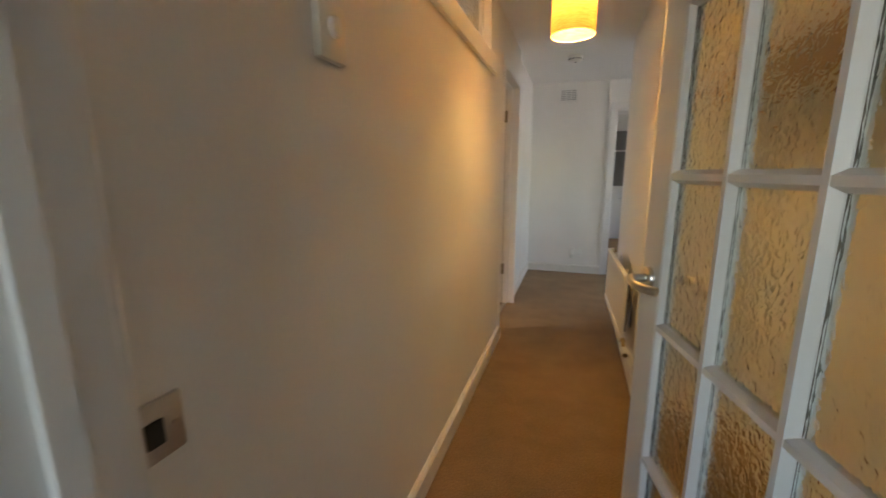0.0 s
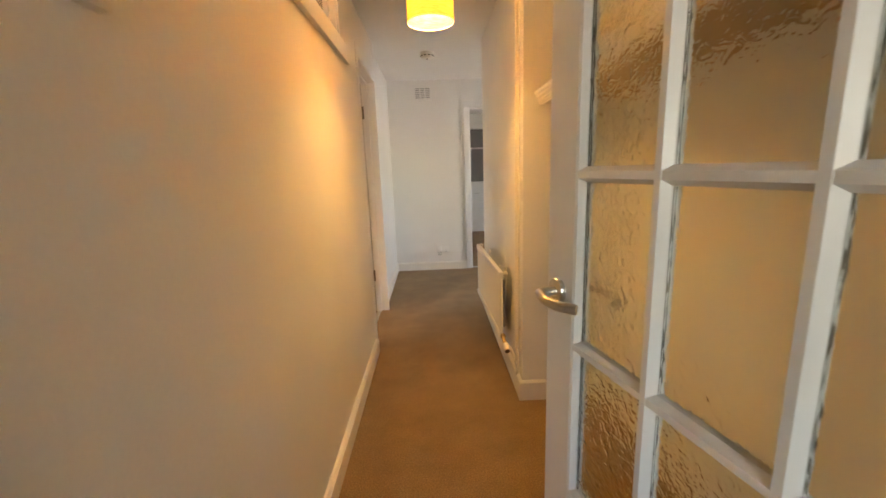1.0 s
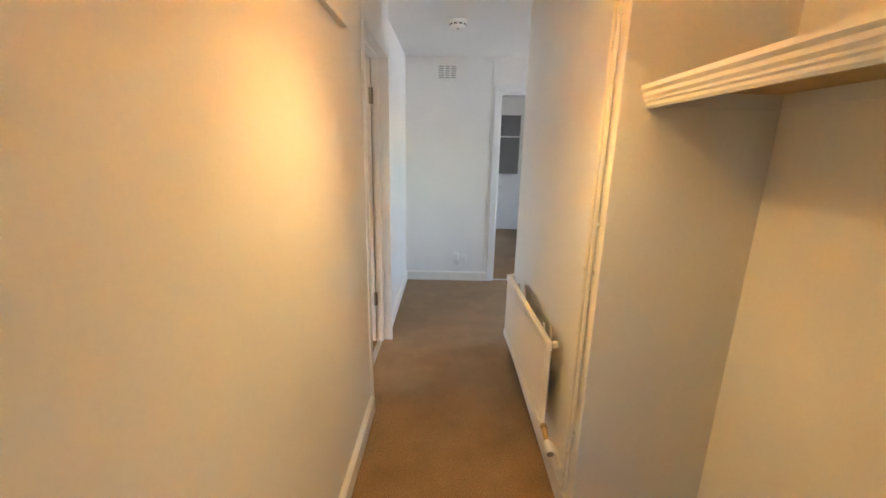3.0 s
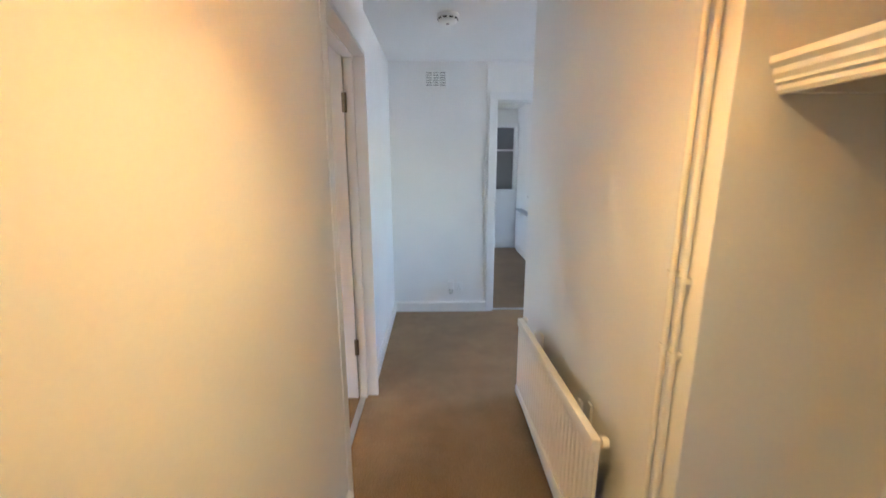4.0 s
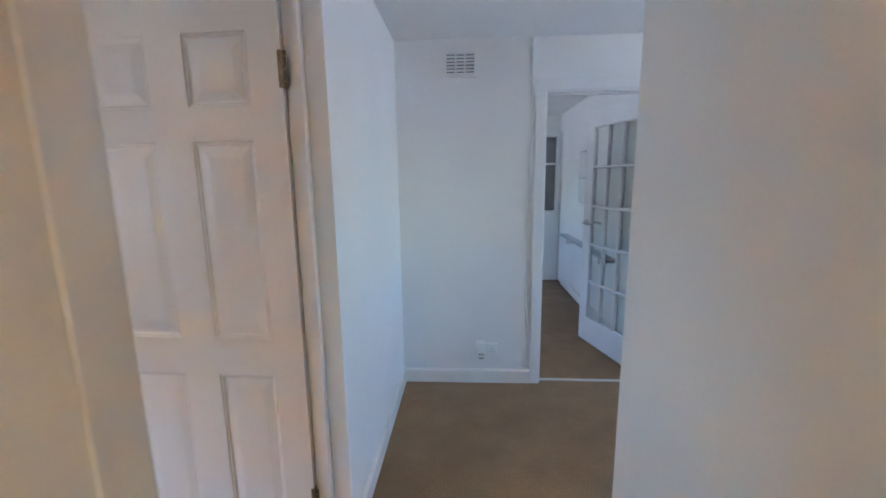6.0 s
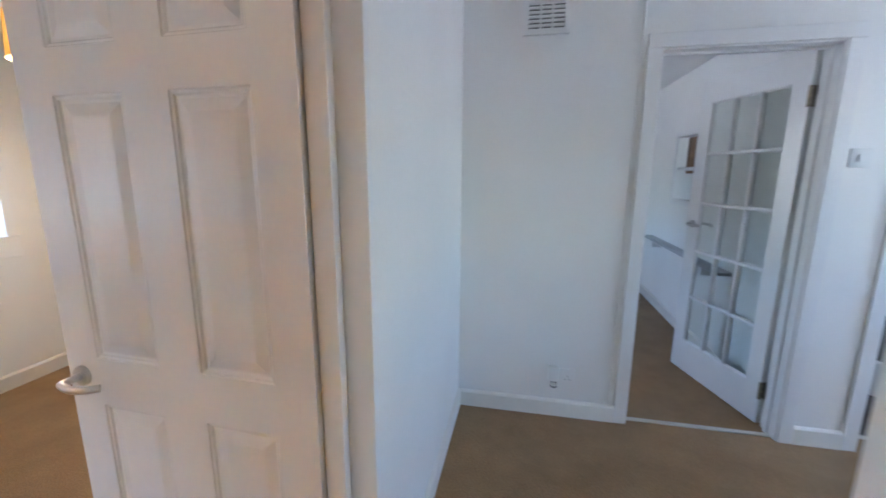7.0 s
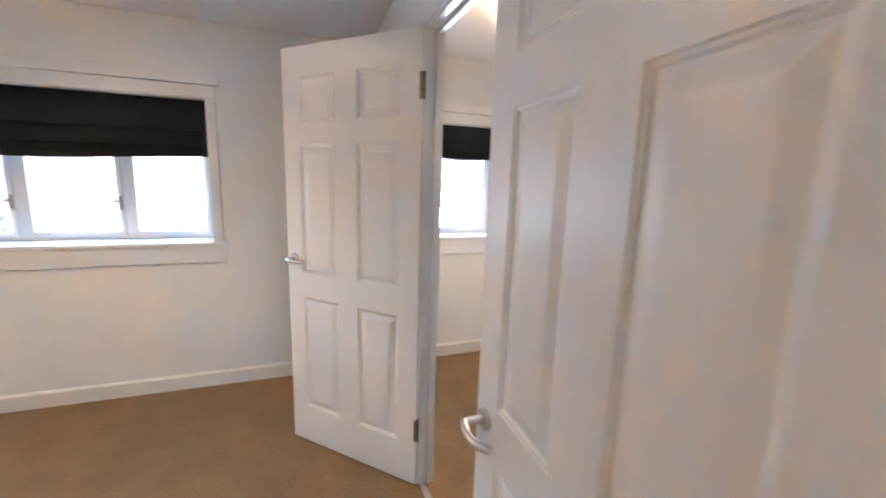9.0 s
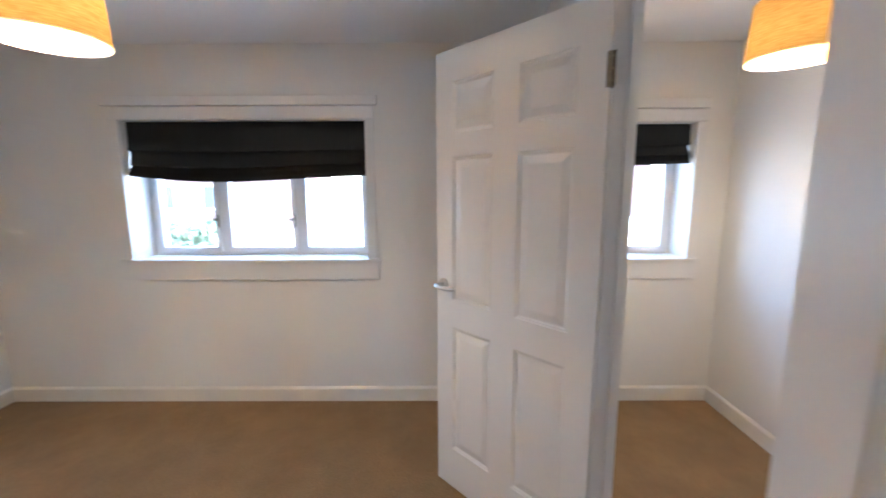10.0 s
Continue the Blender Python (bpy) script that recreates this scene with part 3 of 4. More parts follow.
def roman_blind(name, a, b, top, low, sag, label):
    """A raised roman blind: a flat fall of cloth, one deep pleat below it and a gathered hem."""
    bl = empty(name, Matrix.Translation((WX, (a + b) / 2, top)), label, "blind")
    rnd = random.Random(7)
    n = 44
    drop = top - low
    back = [(-0.020, -1.0), (-0.055, -0.985), (-0.064, -0.5), (-0.062, 0.0)]
    front = [(-0.045, 0.0), (-0.041, -0.02), (-0.040, -0.25), (-0.036, -0.44), (-0.026, -0.515), (-0.030, -0.535), (-0.052, -0.505), (-0.050, -0.54),
             (-0.036, -0.62), (-0.020, -0.72), (-0.012, -0.775), (-0.018, -0.79), (-0.044, -0.765), (-0.040, -0.80), (-0.018, -0.86), (-0.014, -0.885), (-0.034, -0.875), (-0.022, -0.93)]
    prof = front + back
    bm = bmesh.new()
    cols = []
    waves = [(rnd.uniform(4, 11), rnd.uniform(0, 6), rnd.uniform(-0.4, 0.4)) for _ in range(3)]
    for k in range(n + 1):
        s = k / n
        y = (a - b) / 2 + (b - a) * s
        bow = sag * math.sin(math.pi * s) + sag * 0.25 * math.sin(2 * math.pi * s)
        edge = 1 - min(1.0, min(s, 1 - s) * n)
        col = []
        for j, (x, z) in enumerate(prof):
            f = min(1.0, max(0.0, (-z - 0.40) / 0.60))
            scallop = 0.026 * edge * math.sin(math.pi * min(1.0, max(0.0, (-z - 0.5) / 0.42))) * (1 if s < 0.5 else -1)
            wob = sum(0.0035 * f * math.sin(s * w + p + c * j) for w, p, c in waves)
            col.append(bm.verts.new((x + wob, y + scallop, z * drop - bow * f ** 0.8 + wob * 0.8)))
        cols.append(col)
    m = len(prof)
    for c0, c1 in zip(cols, cols[1:]):
        for j in range(m):
            bm.faces.new((c0[j], c0[(j + 1) % m], c1[(j + 1) % m], c1[j]))
    bm.faces.new(cols[0])
    bm.faces.new(cols[-1][::-1])
    part("cloth", bm, M_BLIND, bl, smooth=True)
    part("headrail", box_mesh(-0.068, (a - b) / 2, -0.022, -0.063, (b - a) / 2, 0.0), M_PLASTIC, bl)
    return bl


roman_blind("roman_blind", W1[0] + 0.012, W1[1] - 0.012, W1[3] - 0.006, 1.515, 0.028, "black cloth roman blind drawn half up in the wide window")
roman_blind("roman_blind", W2[0] + 0.012, W2[1] - 0.012, W2[3] - 0.006, 1.585, 0.006, "black cloth roman blind drawn up in the small window")


# ---- pendant lamps ----
def pendant(name, x, y, bottom, radius, height, watts, label, taper=0.0, cloth=M_SHADE, colour=BULB, deep=0.108, soft_size=0.07, diffuser=False):
    p = empty(name, Matrix.Translation((x, y, H)), label, "pendant lamp", group="pendant lamps")
    b = bottom - H
    t = b + height
    r2 = radius - taper
    part("shade", add_lathe(bmesh.new(), [(radius, b), (r2, t)], 64, closed=False), cloth, p, "mustard cloth drum shade", True)
    for r, z in ((radius, b), (r2, t)):
        ring = bmesh.new()
        add_tube(ring, [(r * math.cos(2 * math.pi * k / 48), r * math.sin(2 * math.pi * k / 48), z) for k in range(49)], 0.0022, 6)
        part("rim", ring, M_PLASTIC, p, "pale shade rim", True)
    spider = bmesh.new()
    for k in range(3):
        a = 2 * math.pi * k / 3
        add_tube(spider, [(0.02 * math.cos(a), 0.02 * math.sin(a), t - 0.025), (r2 * math.cos(a), r2 * math.sin(a), t - 0.002)], 0.0016, 6)
    part("shade_carrier", spider, M_PLASTIC, p)
    part("lamp_holder", add_lathe(bmesh.new(), [(0.006, t + 0.02), (0.018, t + 0.01), (0.020, t - 0.01), (0.014, t - 0.02)], 20), M_PLASTIC, p, smooth=True)
    part("cord", add_tube(bmesh.new(), [(0, 0, t + 0.018), (0, 0, -0.025)], 0.0035, 8), M_PLASTIC, p)
    part("ceiling_rose", add_lathe(bmesh.new(), [(0.04, 0.0), (0.038, -0.012), (0.022, -0.022), (0.008, -0.03)], 28), M_PLASTIC, p, smooth=True)
    zc = t + 0.052 - deep
    part("bulb", add_lathe(bmesh.new(), [(0.010, zc + 0.04), (0.018, zc + 0.028), (0.029, zc + 0.006), (0.030, zc - 0.008), (0.022, zc - 0.026), (0.008, zc - 0.034)], 20), M_BULB, p, "lit frosted bulb", True)
    li = lamp("lamp_light", "POINT", Matrix.Translation((x, y, H + zc - 0.052)), watts, colour)
    li.data.shadow_soft_size = soft_size
    if diffuser:
        part("diffuser", add_lathe(bmesh.new(), [(0.004, b + 0.072), (radius - 0.006, b + 0.072), (radius - 0.006, b + 0.075), (0.004, b + 0.075)], 40), M_DIFFUSER, p, "glowing white diffuser disc")
    return p


pendant("pendant_lamp", 0.48, 2.62, 1.862, 0.096, 0.19, HALL_W, "mustard drum pendant lamp, lit, hanging in the hall", diffuser=True, deep=0.10)
pendant("pendant_lamp", -1.60, 2.78, 1.87, 0.155, 0.19, ROOM_W * 1.5, "mustard drum pendant lamp, lit, hanging in the bedroom", 0.012, M_SHADE_DIM, ROOM_BULB, 0.085, 0.05)
pendant("pendant_lamp", -1.80, 5.15, 1.87, 0.150, 0.19, ROOM_W * 0.9, "mustard drum pendant lamp, lit, hanging in the box room", 0.012, M_SHADE_DIM, ROOM_BULB, 0.135, 0.05)


# ---- radiator and pipes ----
def radiator():
    r = empty("radiator", pose(0.819, 3.535, 0.25, 0, 0, 1.9), "cream enamelled single panel radiator on the hall wall, ribbed", "radiator")
    y0, y1, h = -0.455, 0.46, 0.415
    bm = bmesh.new()
    n = 27
    outline = []
    pitch = (y1 - y0) / n
    for k in range(n):
        a = y0 + k * pitch
        outline += [(0.006, a + 0.002), (0.006, a + 0.3 * pitch), (0.0, a + 0.45 * pitch), (0.0, a + 0.85 * pitch)]
    outline += [(0.006, y1), (0.018, y1), (0.018, y0), (0.006, y0)]
    lo = [bm.verts.new((u, v, 0.04)) for u, v in outline]
    hi = [bm.verts.new((u, v, h - 0.04)) for u, v in outline]
    m = len(outline)
    for k in range(m):
        bm.faces.new((lo[k], lo[(k + 1) % m], hi[(k + 1) % m], hi[k]))
    bm.faces.new(lo[::-1])
    bm.faces.new(hi)
    part("panel", bm, M_RAD, r, "ribbed steel panel")
    part("rail", box_mesh(-0.006, y0, h - 0.042, 0.022, y1, h, bevel=0.007), M_RAD, r, smooth=True)
    part("rail", box_mesh(-0.006, y0, 0.0, 0.022, y1, 0.042, bevel=0.007), M_RAD, r, smooth=True)
    # fins behind the panel
    fins = [(0.019, y0 + 0.025)]
    for k in range(25):
        v = y0 + 0.03 + k * (y1 - y0 - 0.07) / 25
        fins += [(0.019, v), (0.033, v + 0.006), (0.033, v + 0.022), (0.019, v + 0.028)]
    fb = bmesh.new()
    lo, hi = [fb.verts.new((u, v, 0.06)) for u, v in fins], [fb.verts.new((u, v, h - 0.06)) for u, v in fins]
    for k in range(len(fins) - 1):
        fb.faces.new((lo[k], lo[k + 1], hi[k + 1], hi[k]))
    part("convector", fb, M_FIN, r, "dark grey folded convector fins")
    for y in (y0 + 0.006, y1 - 0.006):
        part("cap", add_lathe(bmesh.new(), [(0.010, 0.0), (0.016, 0.003), (0.016, 0.020), (0.012, 0.024)], 16, Matrix.Translation((0.020, y, h - 0.012)) @ Matrix.Rotation(radians(90), 4, "Y")), M_RAD, r, smooth=True)
    for y in (y0 + 0.2, y1 - 0.16):
        bk = bmesh.new()
        add_box(bk, 0.034, y - 0.012, h - 0.11, 0.078, y + 0.012, h - 0.09, 0.002)
        add_box(bk, 0.034, y - 0.012, h - 0.09, 0.044, y + 0.012, h - 0.006, 0.002)
        add_box(bk, 0.070, y - 0.014, 0.03, 0.0775, y + 0.014, h - 0.02, 0.001)
        part("bracket", bk, M_RAD, r)
    v = part("valve", add_tube(bmesh.new(), [(0.014, y0 + 0.004, 0.022), (0.014, y0 - 0.018, 0.020), (0.016, y0 - 0.062, -0.010)], 0.011, 12), M_BRASS, r, "worn brass valve tail", True)
    part("union_nut", add_lathe(bmesh.new(), [(0.011, 0), (0.0165, 0.001), (0.0165, 0.016), (0.011, 0.018)], 6, Matrix.Translation((0.014, y0 - 0.004, 0.022)) @ Matrix.Rotation(radians(90), 4, "X")), M_BRASS, v, "brass union nut")
    part("valve_cap", add_lathe(bmesh.new(), [(0.012, 0), (0.020, 0.004), (0.022, 0.048), (0.018, 0.056)], 18, Matrix.Translation((0.016, y0 - 0.062, -0.010)) @ Matrix.Rotation(radians(106), 4, "X")), M_PLASTIC, v, "white plastic valve cap", True)
    part("cap_end", add_lathe(bmesh.new(), [(0.014, 0.0562), (0.014, 0.0600), (0.006, 0.0606)], 14, Matrix.Translation((0.016, y0 - 0.062, -0.010)) @ Matrix.Rotation(radians(106), 4, "X")), M_HINGE, v, "dark worn cap end", True)
    part("feed_pipe", add_tube(bmesh.new(), [(0.018, y0 - 0.050, 0.0), (0.045, y0 - 0.070, -0.03), (0.060, y0 - 0.10, -0.07), (0.066, y0 - 0.15, -0.11)], 0.0075, 10), M_RAD, v, "painted feed pipe", True)
    part("tail_pipe", add_tube(bmesh.new(), [(0.010, y1 + 0.002, 0.022), (0.012, y1 + 0.016, 0.022), (0.030, y1 + 0.022, 0.022), (0.075, y1 + 0.022, 0.022)], 0.0075, 10), M_RAD, r, "painted return pipe", True)
    return r


radiator()


def pipes():
    p = empty("heating_pipes", Matrix.Translation((0.9, 2.889, 0.0)), "two cream painted vertical heating pipes clipped to the wall", "pipes")
    for y, r, low in ((-0.014, 0.0070, 0.11), (0.024, 0.0070, 0.16)):
        pts = [(-0.004, y, H), (-0.004, y, low + 0.03)]
        pts += [(-0.004, y + 0.03 * math.sin(a), low + 0.03 - 0.03 * (1 - math.cos(a))) for a in (0.4, 0.8, 1.2, 1.57)]
        pts += [(-0.004, y + 0.12, low)]
        part("pipe", add_tube(bmesh.new(), pts, r, 12), M_RAD, p, smooth=True)
        for z in (1.204, 1.037, 2.05, 0.4):
            z2 = z - (0.004 if y < 0 else 0)
            cb = add_tube(bmesh.new(), [(-0.004, y, z2 - 0.006), (-0.004, y, z2 + 0.006)], r + 0.004, 12)
            add_box(cb, 0.0, y - 0.008, z2 - 0.006, 0.0095, y + 0.008, z2 + 0.006)
            part("clip", cb, M_RAD, p, smooth=True)
    return p


pipes()


# ---- alcove shelf ----
def alcove_shelf():
    s = empty("alcove_shelf", Matrix.Translation((0.985, EY - 0.005, 1.555)), "cream painted alcove shelf with a moulded front edge", "shelf")
    part("board", box_mesh(0.015, -1.91, 0.043, 0.395, 0.004, 0.061), material("raw_shelf_board", (0.52, 0.36, 0.19), 0.6, grain=0.08, grain_scale=20, bump=0.08, blotch=0.06), s, "plain wooden underside board")
    o = [(0.014, 0.0), (0.004, 0.0), (0.0, 0.006), (0.0, 0.014), (-0.006, 0.018), (-0.006, 0.024), (-0.012, 0.032), (-0.012, 0.042), (-0.020, 0.050), (-0.020, 0.062), (0.014, 0.062)]
    part("moulding", add_profile(bmesh.new(), o, "y", -1.91, 0.004), M_GLOSS, s, "white moulded fascia")
    part("cleat", box_mesh(0.016, -0.016, 0.001, 0.385, 0.004, 0.0425, bevel=0.002), M_GLOSS, s, "painted support batten")
    part("cleat", box_mesh(0.377, -1.9, 0.001, 0.395, -0.0165, 0.0425, bevel=0.002), M_GLOSS, s, "painted support batten")
    return s


alcove_shelf()


# ---- fittings on the hall walls and ceiling ----
def vent():
    v = empty("wall_vent", Matrix.Translation((0.385, NY, 2.155)), "white louvred plaster wall vent near the ceiling", "vent")
    bm = bmesh.new()
    for dims in ((-0.112, -0.020, 0.060, 0.112, 0, 0.086), (-0.112, -0.020, -0.086, 0.112, 0, -0.062), (-0.112, -0.020, -0.062, -0.084, 0, 0.060), (0.088, -0.020, -0.062, 0.112, 0, 0.060)):
        add_box(bm, *dims)
    part("frame", bm, M_PLASTIC, v)
    # Dark sheet stands in for the shade deep behind the slats.
    part("backing", box_mesh(-0.086, -0.003, -0.064, 0.090, -0.0005, 0.062), M_VOID, v, "dark sheet for the shade behind the vent slats")
    for k in range(2):
        x = -0.084 + (k + 1) * 0.0573
        part("bar", box_mesh(x - 0.006, -0.0115, -0.062, x + 0.006, -0.003, 0.060), M_PLASTIC, v)
    for k in range(7):
        z = -0.062 + k * 0.0203
        part("slat", box_mesh(-0.084, -0.012, z - 0.0066, 0.088, -0.003, z + 0.0066, bevel=0.001), M_PLASTIC, v)
    return v


vent()


def smoke_alarm():
    s = empty("smoke_alarm", Matrix.Translation((0.46, 4.70, H)), "round white smoke alarm on the hall ceiling", "smoke alarm")
    part("base", add_lathe(bmesh.new(), [(0.066, 0.0), (0.066, -0.012), (0.060, -0.014)], 36), M_PLASTIC, s, smooth=True)
    part("body", add_lathe(bmesh.new(), [(0.059, -0.0145), (0.060, -0.024), (0.054, -0.040), (0.044, -0.048), (0.012, -0.051)], 36), M_PLASTIC, s, smooth=True)
    # Slots are solid dark blocks, their inner shade given as colour.
    for k in range(10):
        a = 2 * math.pi * k / 10
        b = box_mesh(0.055, -0.011, -0.033, 0.0608, 0.011, -0.025)
        bmesh.ops.rotate(b, verts=b.verts, cent=(0, 0, 0), matrix=Matrix.Rotation(a, 3, "Z"))
        part("slot", b, M_DARK, s, "dark block for the shade in a vent slot")
    part("button", add_lathe(bmesh.new(), [(0.009, -0.0505), (0.009, -0.054), (0.007, -0.055)], 16), M_DARK, s, "dark test button")
    return s


smoke_alarm()


def double_socket():
    s = empty("wall_socket", Matrix.Translation((0.565, NY, 0.255)), "white double wall socket low on the end wall", "socket")
    part("plate", box_mesh(-0.073, -0.010, -0.043, 0.073, 0.0, 0.043, bevel=0.004), M_PLASTIC, s, smooth=True)
    for x in (-0.052, 0.018):
        part("rocker_switch", box_mesh(x + 0.02, -0.014, 0.014, x + 0.032, -0.009, 0.032, bevel=0.002), M_PLASTIC, s)
    # Pin holes are small dark blocks that stand for shaded openings.
    for x in (0.036,):
        for dx, dz, w, h in ((0, 0.000, 0.003, 0.009), (-0.011, -0.020, 0.008, 0.003), (0.011, -0.020, 0.008, 0.003)):
            part("socket_hole", box_mesh(x + dx - w / 2, -0.0108, dz - h / 2 - 0.002, x + dx + w / 2, -0.0098, dz + h / 2 - 0.002), M_DARK, s)
    return s


double_socket()


def air_freshener():
    a = empty("plug_in_air_freshener", Matrix.Translation((0.519, NY - 0.0102, 0.258)), "white plug-in air freshener with a clear bottle in the socket", "air freshener")
    part("body", box_mesh(-0.029, -0.052, -0.022, 0.029, 0.0, 0.062, bevel=0.012), M_PLASTIC, a, smooth=True)
    part("bottle", add_lathe(bmesh.new(), [(0.010, 0.0), (0.019, -0.006), (0.020, -0.034), (0.015, -0.040)], 18, Matrix.Translation((0.004, -0.028, -0.0225))), M_CLEAR, a, "clear plastic bottle", True)
    return a


air_freshener()


def cable_trunking():
    c = empty("cable", Matrix.Translation((0.835, NY, 0.07)), "painted cable run up the wall beside the door frame", "cable")
    rnd = random.Random(3)
    pts = [(0.0005 * rnd.uniform(-1, 1) + 0.006 * (k / 12), -0.004, 2.22 * k / 12) for k in range(13)]
    part("wire", add_tube(bmesh.new(), [(-0.05, -0.004, 0.045), (-0.03, -0.004, 0.042), (-0.006, -0.004, 0.042)] + [(x, y, z + 0.045) for x, y, z in pts[:-1]] + [(0.006, -0.004, 2.22)], 0.004, 8), M_WALL, c, smooth=True)
    for z in (0.5, 1.0, 1.5):
        part("clip", box_mesh(-0.004, -0.009, z - 0.004, 0.014, 0.0, z + 0.004, bevel=0.001), M_WALL, c)
    return c


cable_trunking()


def light_switch(name, m, plate, rocker, label):
    """A square switch plate in its own xz plane, facing -y."""
    s = empty(name, m, label, "light switch")
    part("plate", box_mesh(-0.043, -0.009, -0.043, 0.043, 0.0, 0.043, bevel=0.003), plate, s, smooth=True)
    part("rocker", box_mesh(-0.012, -0.014, -0.018, 0.012, -0.0085, 0.018, bevel=0.002), rocker, s)
    for x in (-0.030, 0.030):
        part("screw", add_tube(bmesh.new(), [(x, -0.0105, 0), (x, -0.0085, 0)], 0.0035, 10), plate, s)
    return s


light_switch("light_switch", pose(1.81, NY, 1.47), M_PLASTIC, M_PLASTIC, "white plastic light switch beside the door frame")
light_switch("light_switch", pose(0.012, 0.938, 0.926, 0, 0, 90), M_STEEL, M_DARK, "brushed steel light switch with a dark rocker")


def thermostat():
    t = empty("thermostat", pose(0.012, 1.40, 1.555, 0, 0, 90), "cream plastic room thermostat on the hall wall", "thermostat")
    part("body", box_mesh(-0.048, -0.020, -0.058, 0.048, 0.0, 0.058, bevel=0.005), M_RAD, t, smooth=True)
    part("dial", add_lathe(bmesh.new(), [(0.022, 0.0), (0.022, 0.008), (0.018, 0.012)], 24, Matrix.Translation((0, -0.020, 0.008)) @ Matrix.Rotation(radians(90), 4, "X")), M_PLASTIC, t, smooth=True)
    return t


thermostat()


def borrowed_light():
    a, b, lo, hi = LIGHT
    w = empty("window_3", Matrix.Translation((0.012, 0, 0)), "high borrowed-light window with a painted frame in the hall wall", "window", "structure")
    for dims in ((0.001, a - 0.16, lo - 0.085, 0.014, b + 0.16, lo - 0.0), (0.001, a - 0.16, lo + 0.001, 0.014, a, H - 0.005), (0.001, b, lo + 0.001, 0.014, b + 0.16, H - 0.005)):
        part("architrave", box_mesh(*dims, bevel=0.003), M_GLOSS, w)
    part("moulding", box_mesh(0.001, a - 0.175, lo - 0.102, 0.024, b + 0.165, lo - 0.0855, bevel=0.004), M_GLOSS, w)
    fr = bmesh.new()
    for dims in ((-0.08, a, lo, -0.03, b, lo + 0.03), (-0.08, a, hi - 0.03, -0.03, b, hi), (-0.08, a, lo + 0.03, -0.03, a + 0.03, hi - 0.03), (-0.08, b - 0.03, lo + 0.03, -0.03, b, hi - 0.03)):
        add_box(fr, *dims)
    part("window_frame", fr, M_GLOSS, w)
    p = part("pane", box_mesh(-0.058, a + 0.026, lo + 0.026, -0.052, b - 0.026, hi - 0.026), M_OBSCURE, w)
    p.visible_shadow = False
    return w


borrowed_light()


# ---- living room seen through its doorway ----
def alcove_cupboard():
    c = empty("alcove_cupboard", Matrix.Translation((1.35, 8.945, 0.0)), "white built-in cupboard with open grey-backed shelves above", "cupboard")
    x0, x1, d = -0.42, 0.375, -0.17
    bm = bmesh.new()
    add_box(bm, x0, d + 0.02, 0.0, x1, 0.0, 0.97)
    part("base_unit", bm, M_GLOSS, c)
    door = part("cupboard_door", box_mesh(x0 + 0.02, d, 0.06, x1 - 0.05, d + 0.018, 0.955, bevel=0.003), M_GLOSS, c)
    part("knob", box_mesh(x0 + 0.36, d - 0.02, 0.76, x0 + 0.46, d - 0.001, 0.775, bevel=0.003), M_STEEL, door)
    part("counter", box_mesh(x0, d - 0.01, 0.971, x1, 0.0, 0.99, bevel=0.003), M_GLOSS, c)
    part("back", box_mesh(x0 + 0.02, -0.012, 0.991, x1 - 0.05, -0.001, 2.0), M_NICHE, c, "grey painted shelf back")
    part("side", box_mesh(x1 - 0.049, d, 0.991, x1, 0.0, 2.06), M_GLOSS, c)
    part("side", box_mesh(x0, d, 0.991, x0 + 0.019, 0.0, 2.06), M_GLOSS, c)
    part("shelf", box_mesh(x0 + 0.02, d + 0.005, 1.625, x1 - 0.05, -0.013, 1.648, bevel=0.002), M_GLOSS, c)
    part("top", box_mesh(x0 + 0.02, d, 2.001, x1 - 0.05, 0.0, 2.06), M_GLOSS, c)
    return c


alcove_cupboard()


def serving_hatch():
    h = empty("serving_hatch", Matrix(), "painted serving hatch frame between living room and kitchen", "hatch", "structure")
    a, b, lo, hi = 7.34, 7.88, 1.16, 1.73
    for dims in ((1.722, a - 0.05, lo - 0.05, 1.734, b + 0.05, lo), (1.722, a - 0.05, hi, 1.734, b + 0.05, hi + 0.05), (1.722, a - 0.05, lo + 0.001, 1.734, a, hi - 0.001), (1.722, b, lo + 0.001, 1.734, b + 0.05, hi - 0.001)):
        part("architrave", box_mesh(*dims, bevel=0.002), M_GLOSS, h)
    part("mid_rail", box_mesh(1.745, a, 1.425, 1.765, b, 1.455, bevel=0.002), M_GLOSS, h)
    part("edge_strip", box_mesh(1.7345, a, lo + 0.0005, 1.765, a + 0.008, hi - 0.0005), M_WOOD, h, "bare wood edge")
    return h


serving_hatch()
led = empty("wall_ledge", Matrix.Translation((1.734, 7.45, 0.705)), "narrow grey-topped ledge along the wall under the serving hatch", "shelf")
part("board", box_mesh(-0.095, -0.85, 0.0, 0.0, 0.92, 0.022, bevel=0.002), M_LEDGE, led)
part("bracket", box_mesh(-0.09, -0.6, -0.06, 0.0, -0.58, -0.001), M_GLOSS, led)
part("bracket", box_mesh(-0.09, 0.6, -0.06, 0.0, 0.62, -0.001), M_GLOSS, led)

cab = empty("kitchen_wall_cabinet", Matrix.Translation((2.6, 8.94, 1.4)), "brown wooden kitchen wall cabinet", "cabinet")
part("body", box_mesh(-0.5, -0.30, 0.0, 0.5, 0.0, 0.7), M_WOOD, cab)
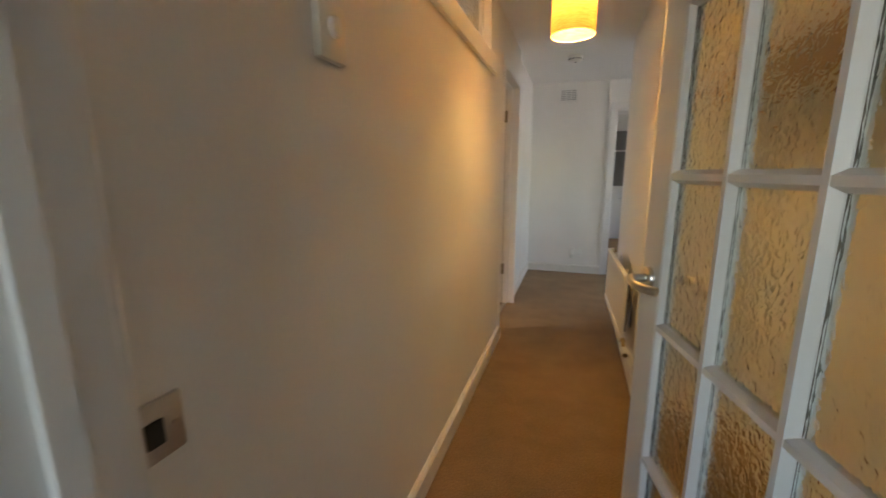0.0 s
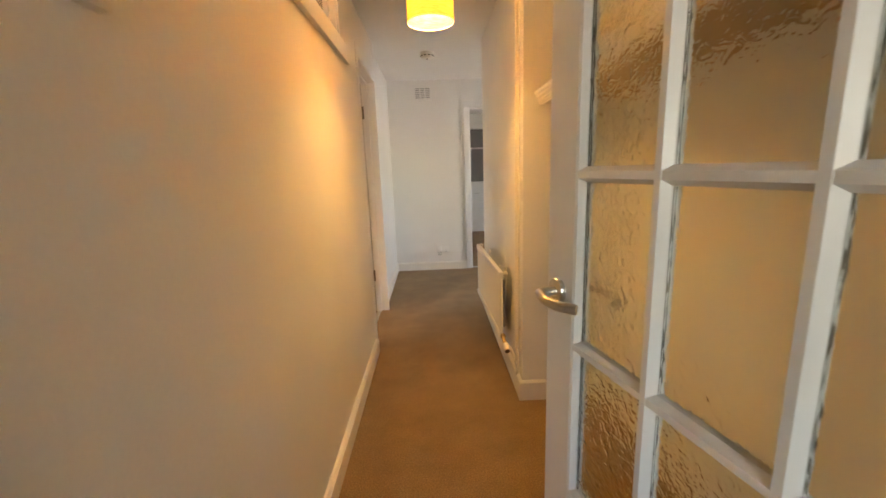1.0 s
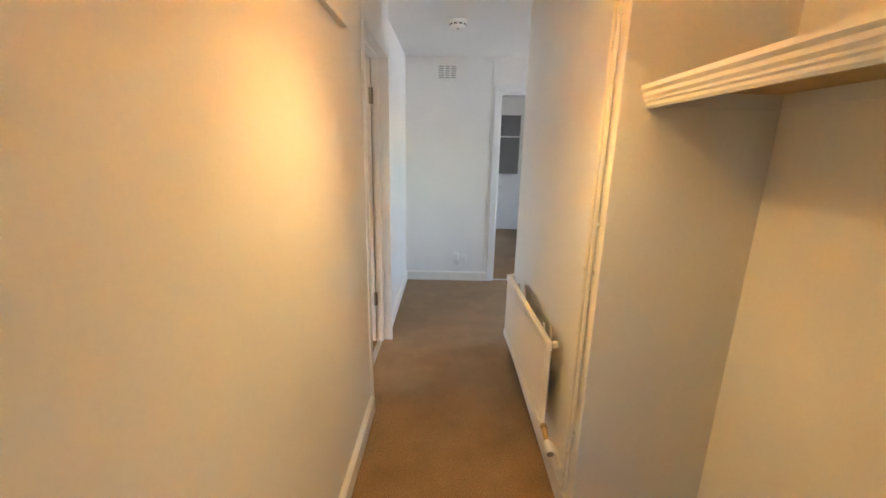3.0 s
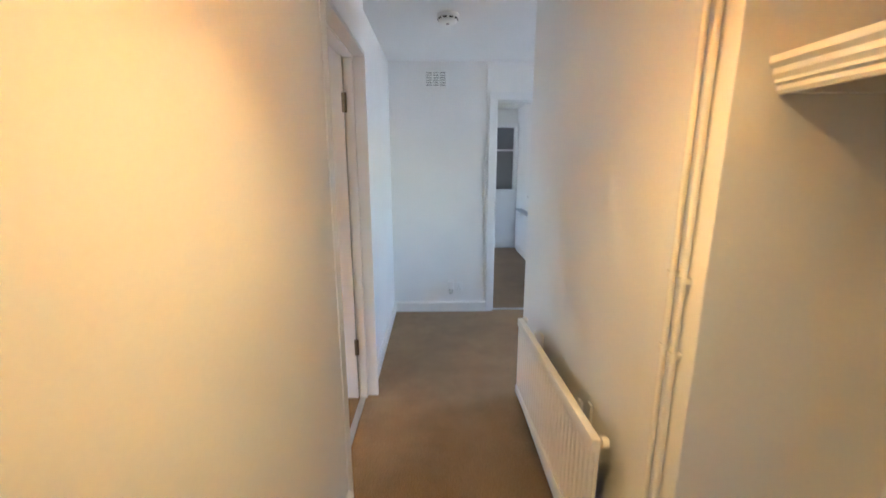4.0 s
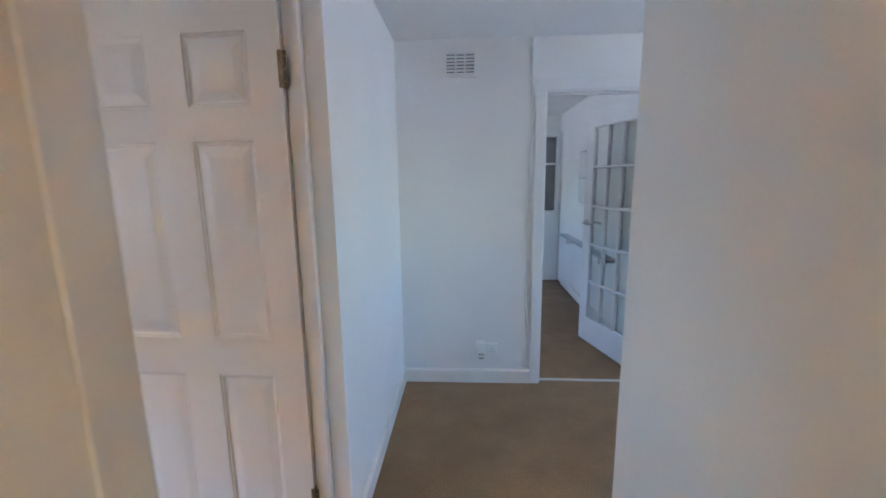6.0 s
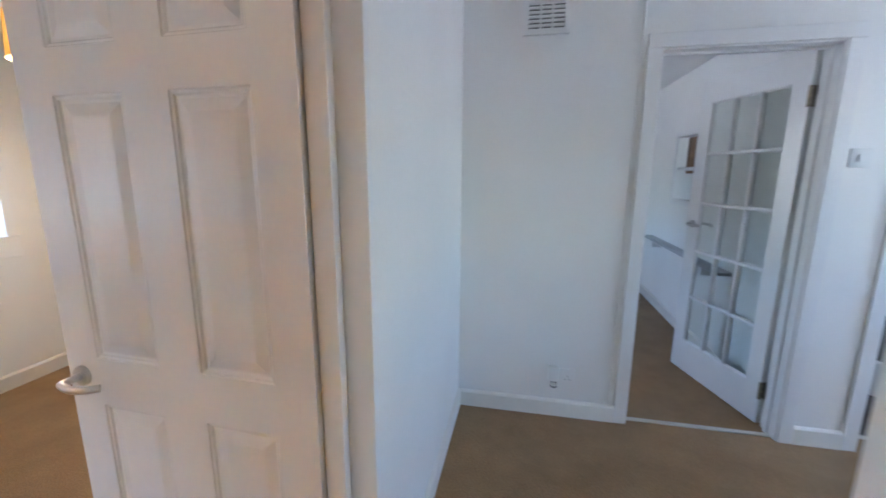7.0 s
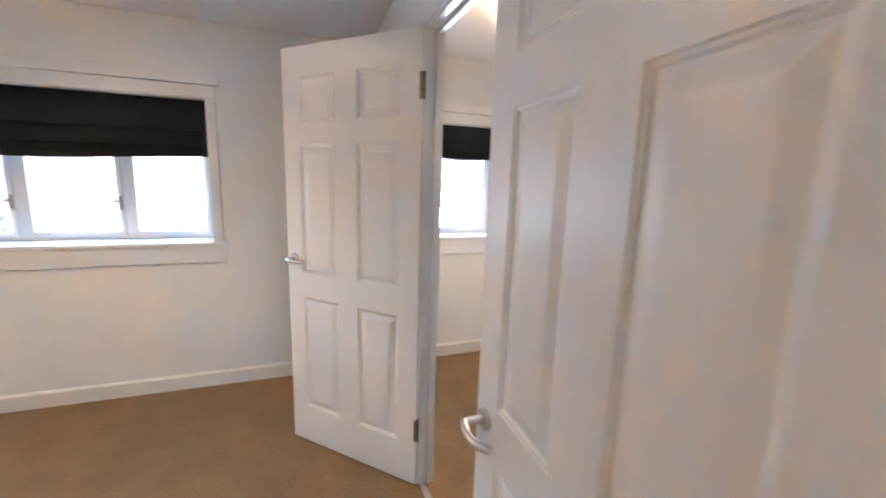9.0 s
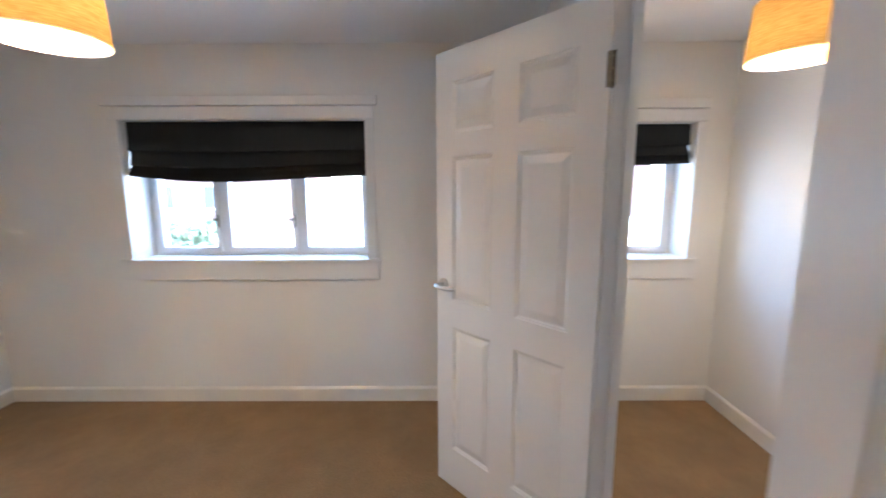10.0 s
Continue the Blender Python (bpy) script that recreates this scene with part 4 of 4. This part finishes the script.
for k in (0, 1):
    dr = part("cabinet_door", box_mesh(-0.495 + 0.5 * k, -0.32, 0.005, -0.01 + 0.5 * k, -0.301, 0.695, bevel=0.003), M_WOOD, cab)
    part("handle", box_mesh(-0.08 + 0.12 * k, -0.335, 0.05, -0.06 + 0.12 * k, -0.321, 0.15, bevel=0.002), M_STEEL, dr)

# ---- outside the windows ----
single("ground", box_mesh(-300, -300, -0.6, 300, 300, -0.45), M_GROUND, "pale grey paved ground and street outside", "ground", "structure")


def hedge():
    rnd = random.Random(11)
    bm = bmesh.new()
    for _ in range(6500):
        c = Vector((rnd.uniform(-9.6, -8.6), rnd.uniform(-5, -0.9), -0.45 + rnd.random() ** 0.8 * (1.15 - 0.10 * max(0.0, rnd.gauss(0, 1)))))
        s = rnd.uniform(0.05, 0.13)
        q = Euler((rnd.uniform(0, 3), rnd.uniform(0, 3), rnd.uniform(0, 3))).to_matrix()
        v = [bm.verts.new(c + q @ Vector(p) * s) for p in ((-1, 0, 0), (0, -0.5, 0.15), (1, 0, 0), (0, 0.5, 0.15))]
        bm.faces.new((v[0], v[1], v[2]))
        bm.faces.new((v[0], v[2], v[3]))
    return single("hedge", bm, M_LEAF, "leafy green garden hedge beyond the bedroom window", "hedge", "stuff")


hedge()


def neighbour_house(x, y, w, label):
    h = empty("house", Matrix.Translation((x, y, -0.45)), label, "house", group="houses across the street")
    holes = [(-w / 2 + 1.0 + 2.4 * k, -w / 2 + 2.2 + 2.4 * k, z, z + 1.2) for k in range(int((w - 1) // 2.4)) for z in (0.9, 3.5)]
    # Upper storey and roof sit out of view, added to cut sky light indoors.
    part("wall", wall_boxes(wall_boxes(bmesh.new(), "y", -0.3, 0.0, -w / 2, w / 2, 0.0, 2.7, [o for o in holes if o[2] < 2]), "y", -0.3, 0.0, -w / 2, w / 2, 2.7, 5.3, [o for o in holes if o[2] > 2]), M_RENDER, h)
    part("wall", box_mesh(-7, -w / 2, 0, -0.301, w / 2, 5.3), M_RENDER, h)
    roof = add_profile(bmesh.new(), [(0.4, 5.301), (-3.5, 7.6), (-7.4, 5.301)], "y", -w / 2 - 0.3, w / 2 + 0.3)
    part("roof", roof, M_ROOF, h, "brown tiled roof")
    for a, b, lo, hi in holes:
        wi = part("window", box_mesh(-0.14, a, lo, -0.06, b, hi), M_UPVC, h)
        part("pane", box_mesh(-0.06, a + 0.1, lo + 0.1, -0.05, b - 0.1, hi - 0.1), M_PANE, wi)
    return h


neighbour_house(-19, -8.2, 10, "brick house with a dark tiled roof across the street")
neighbour_house(-26, 11, 12, "brick house with a dark tiled roof across the street")
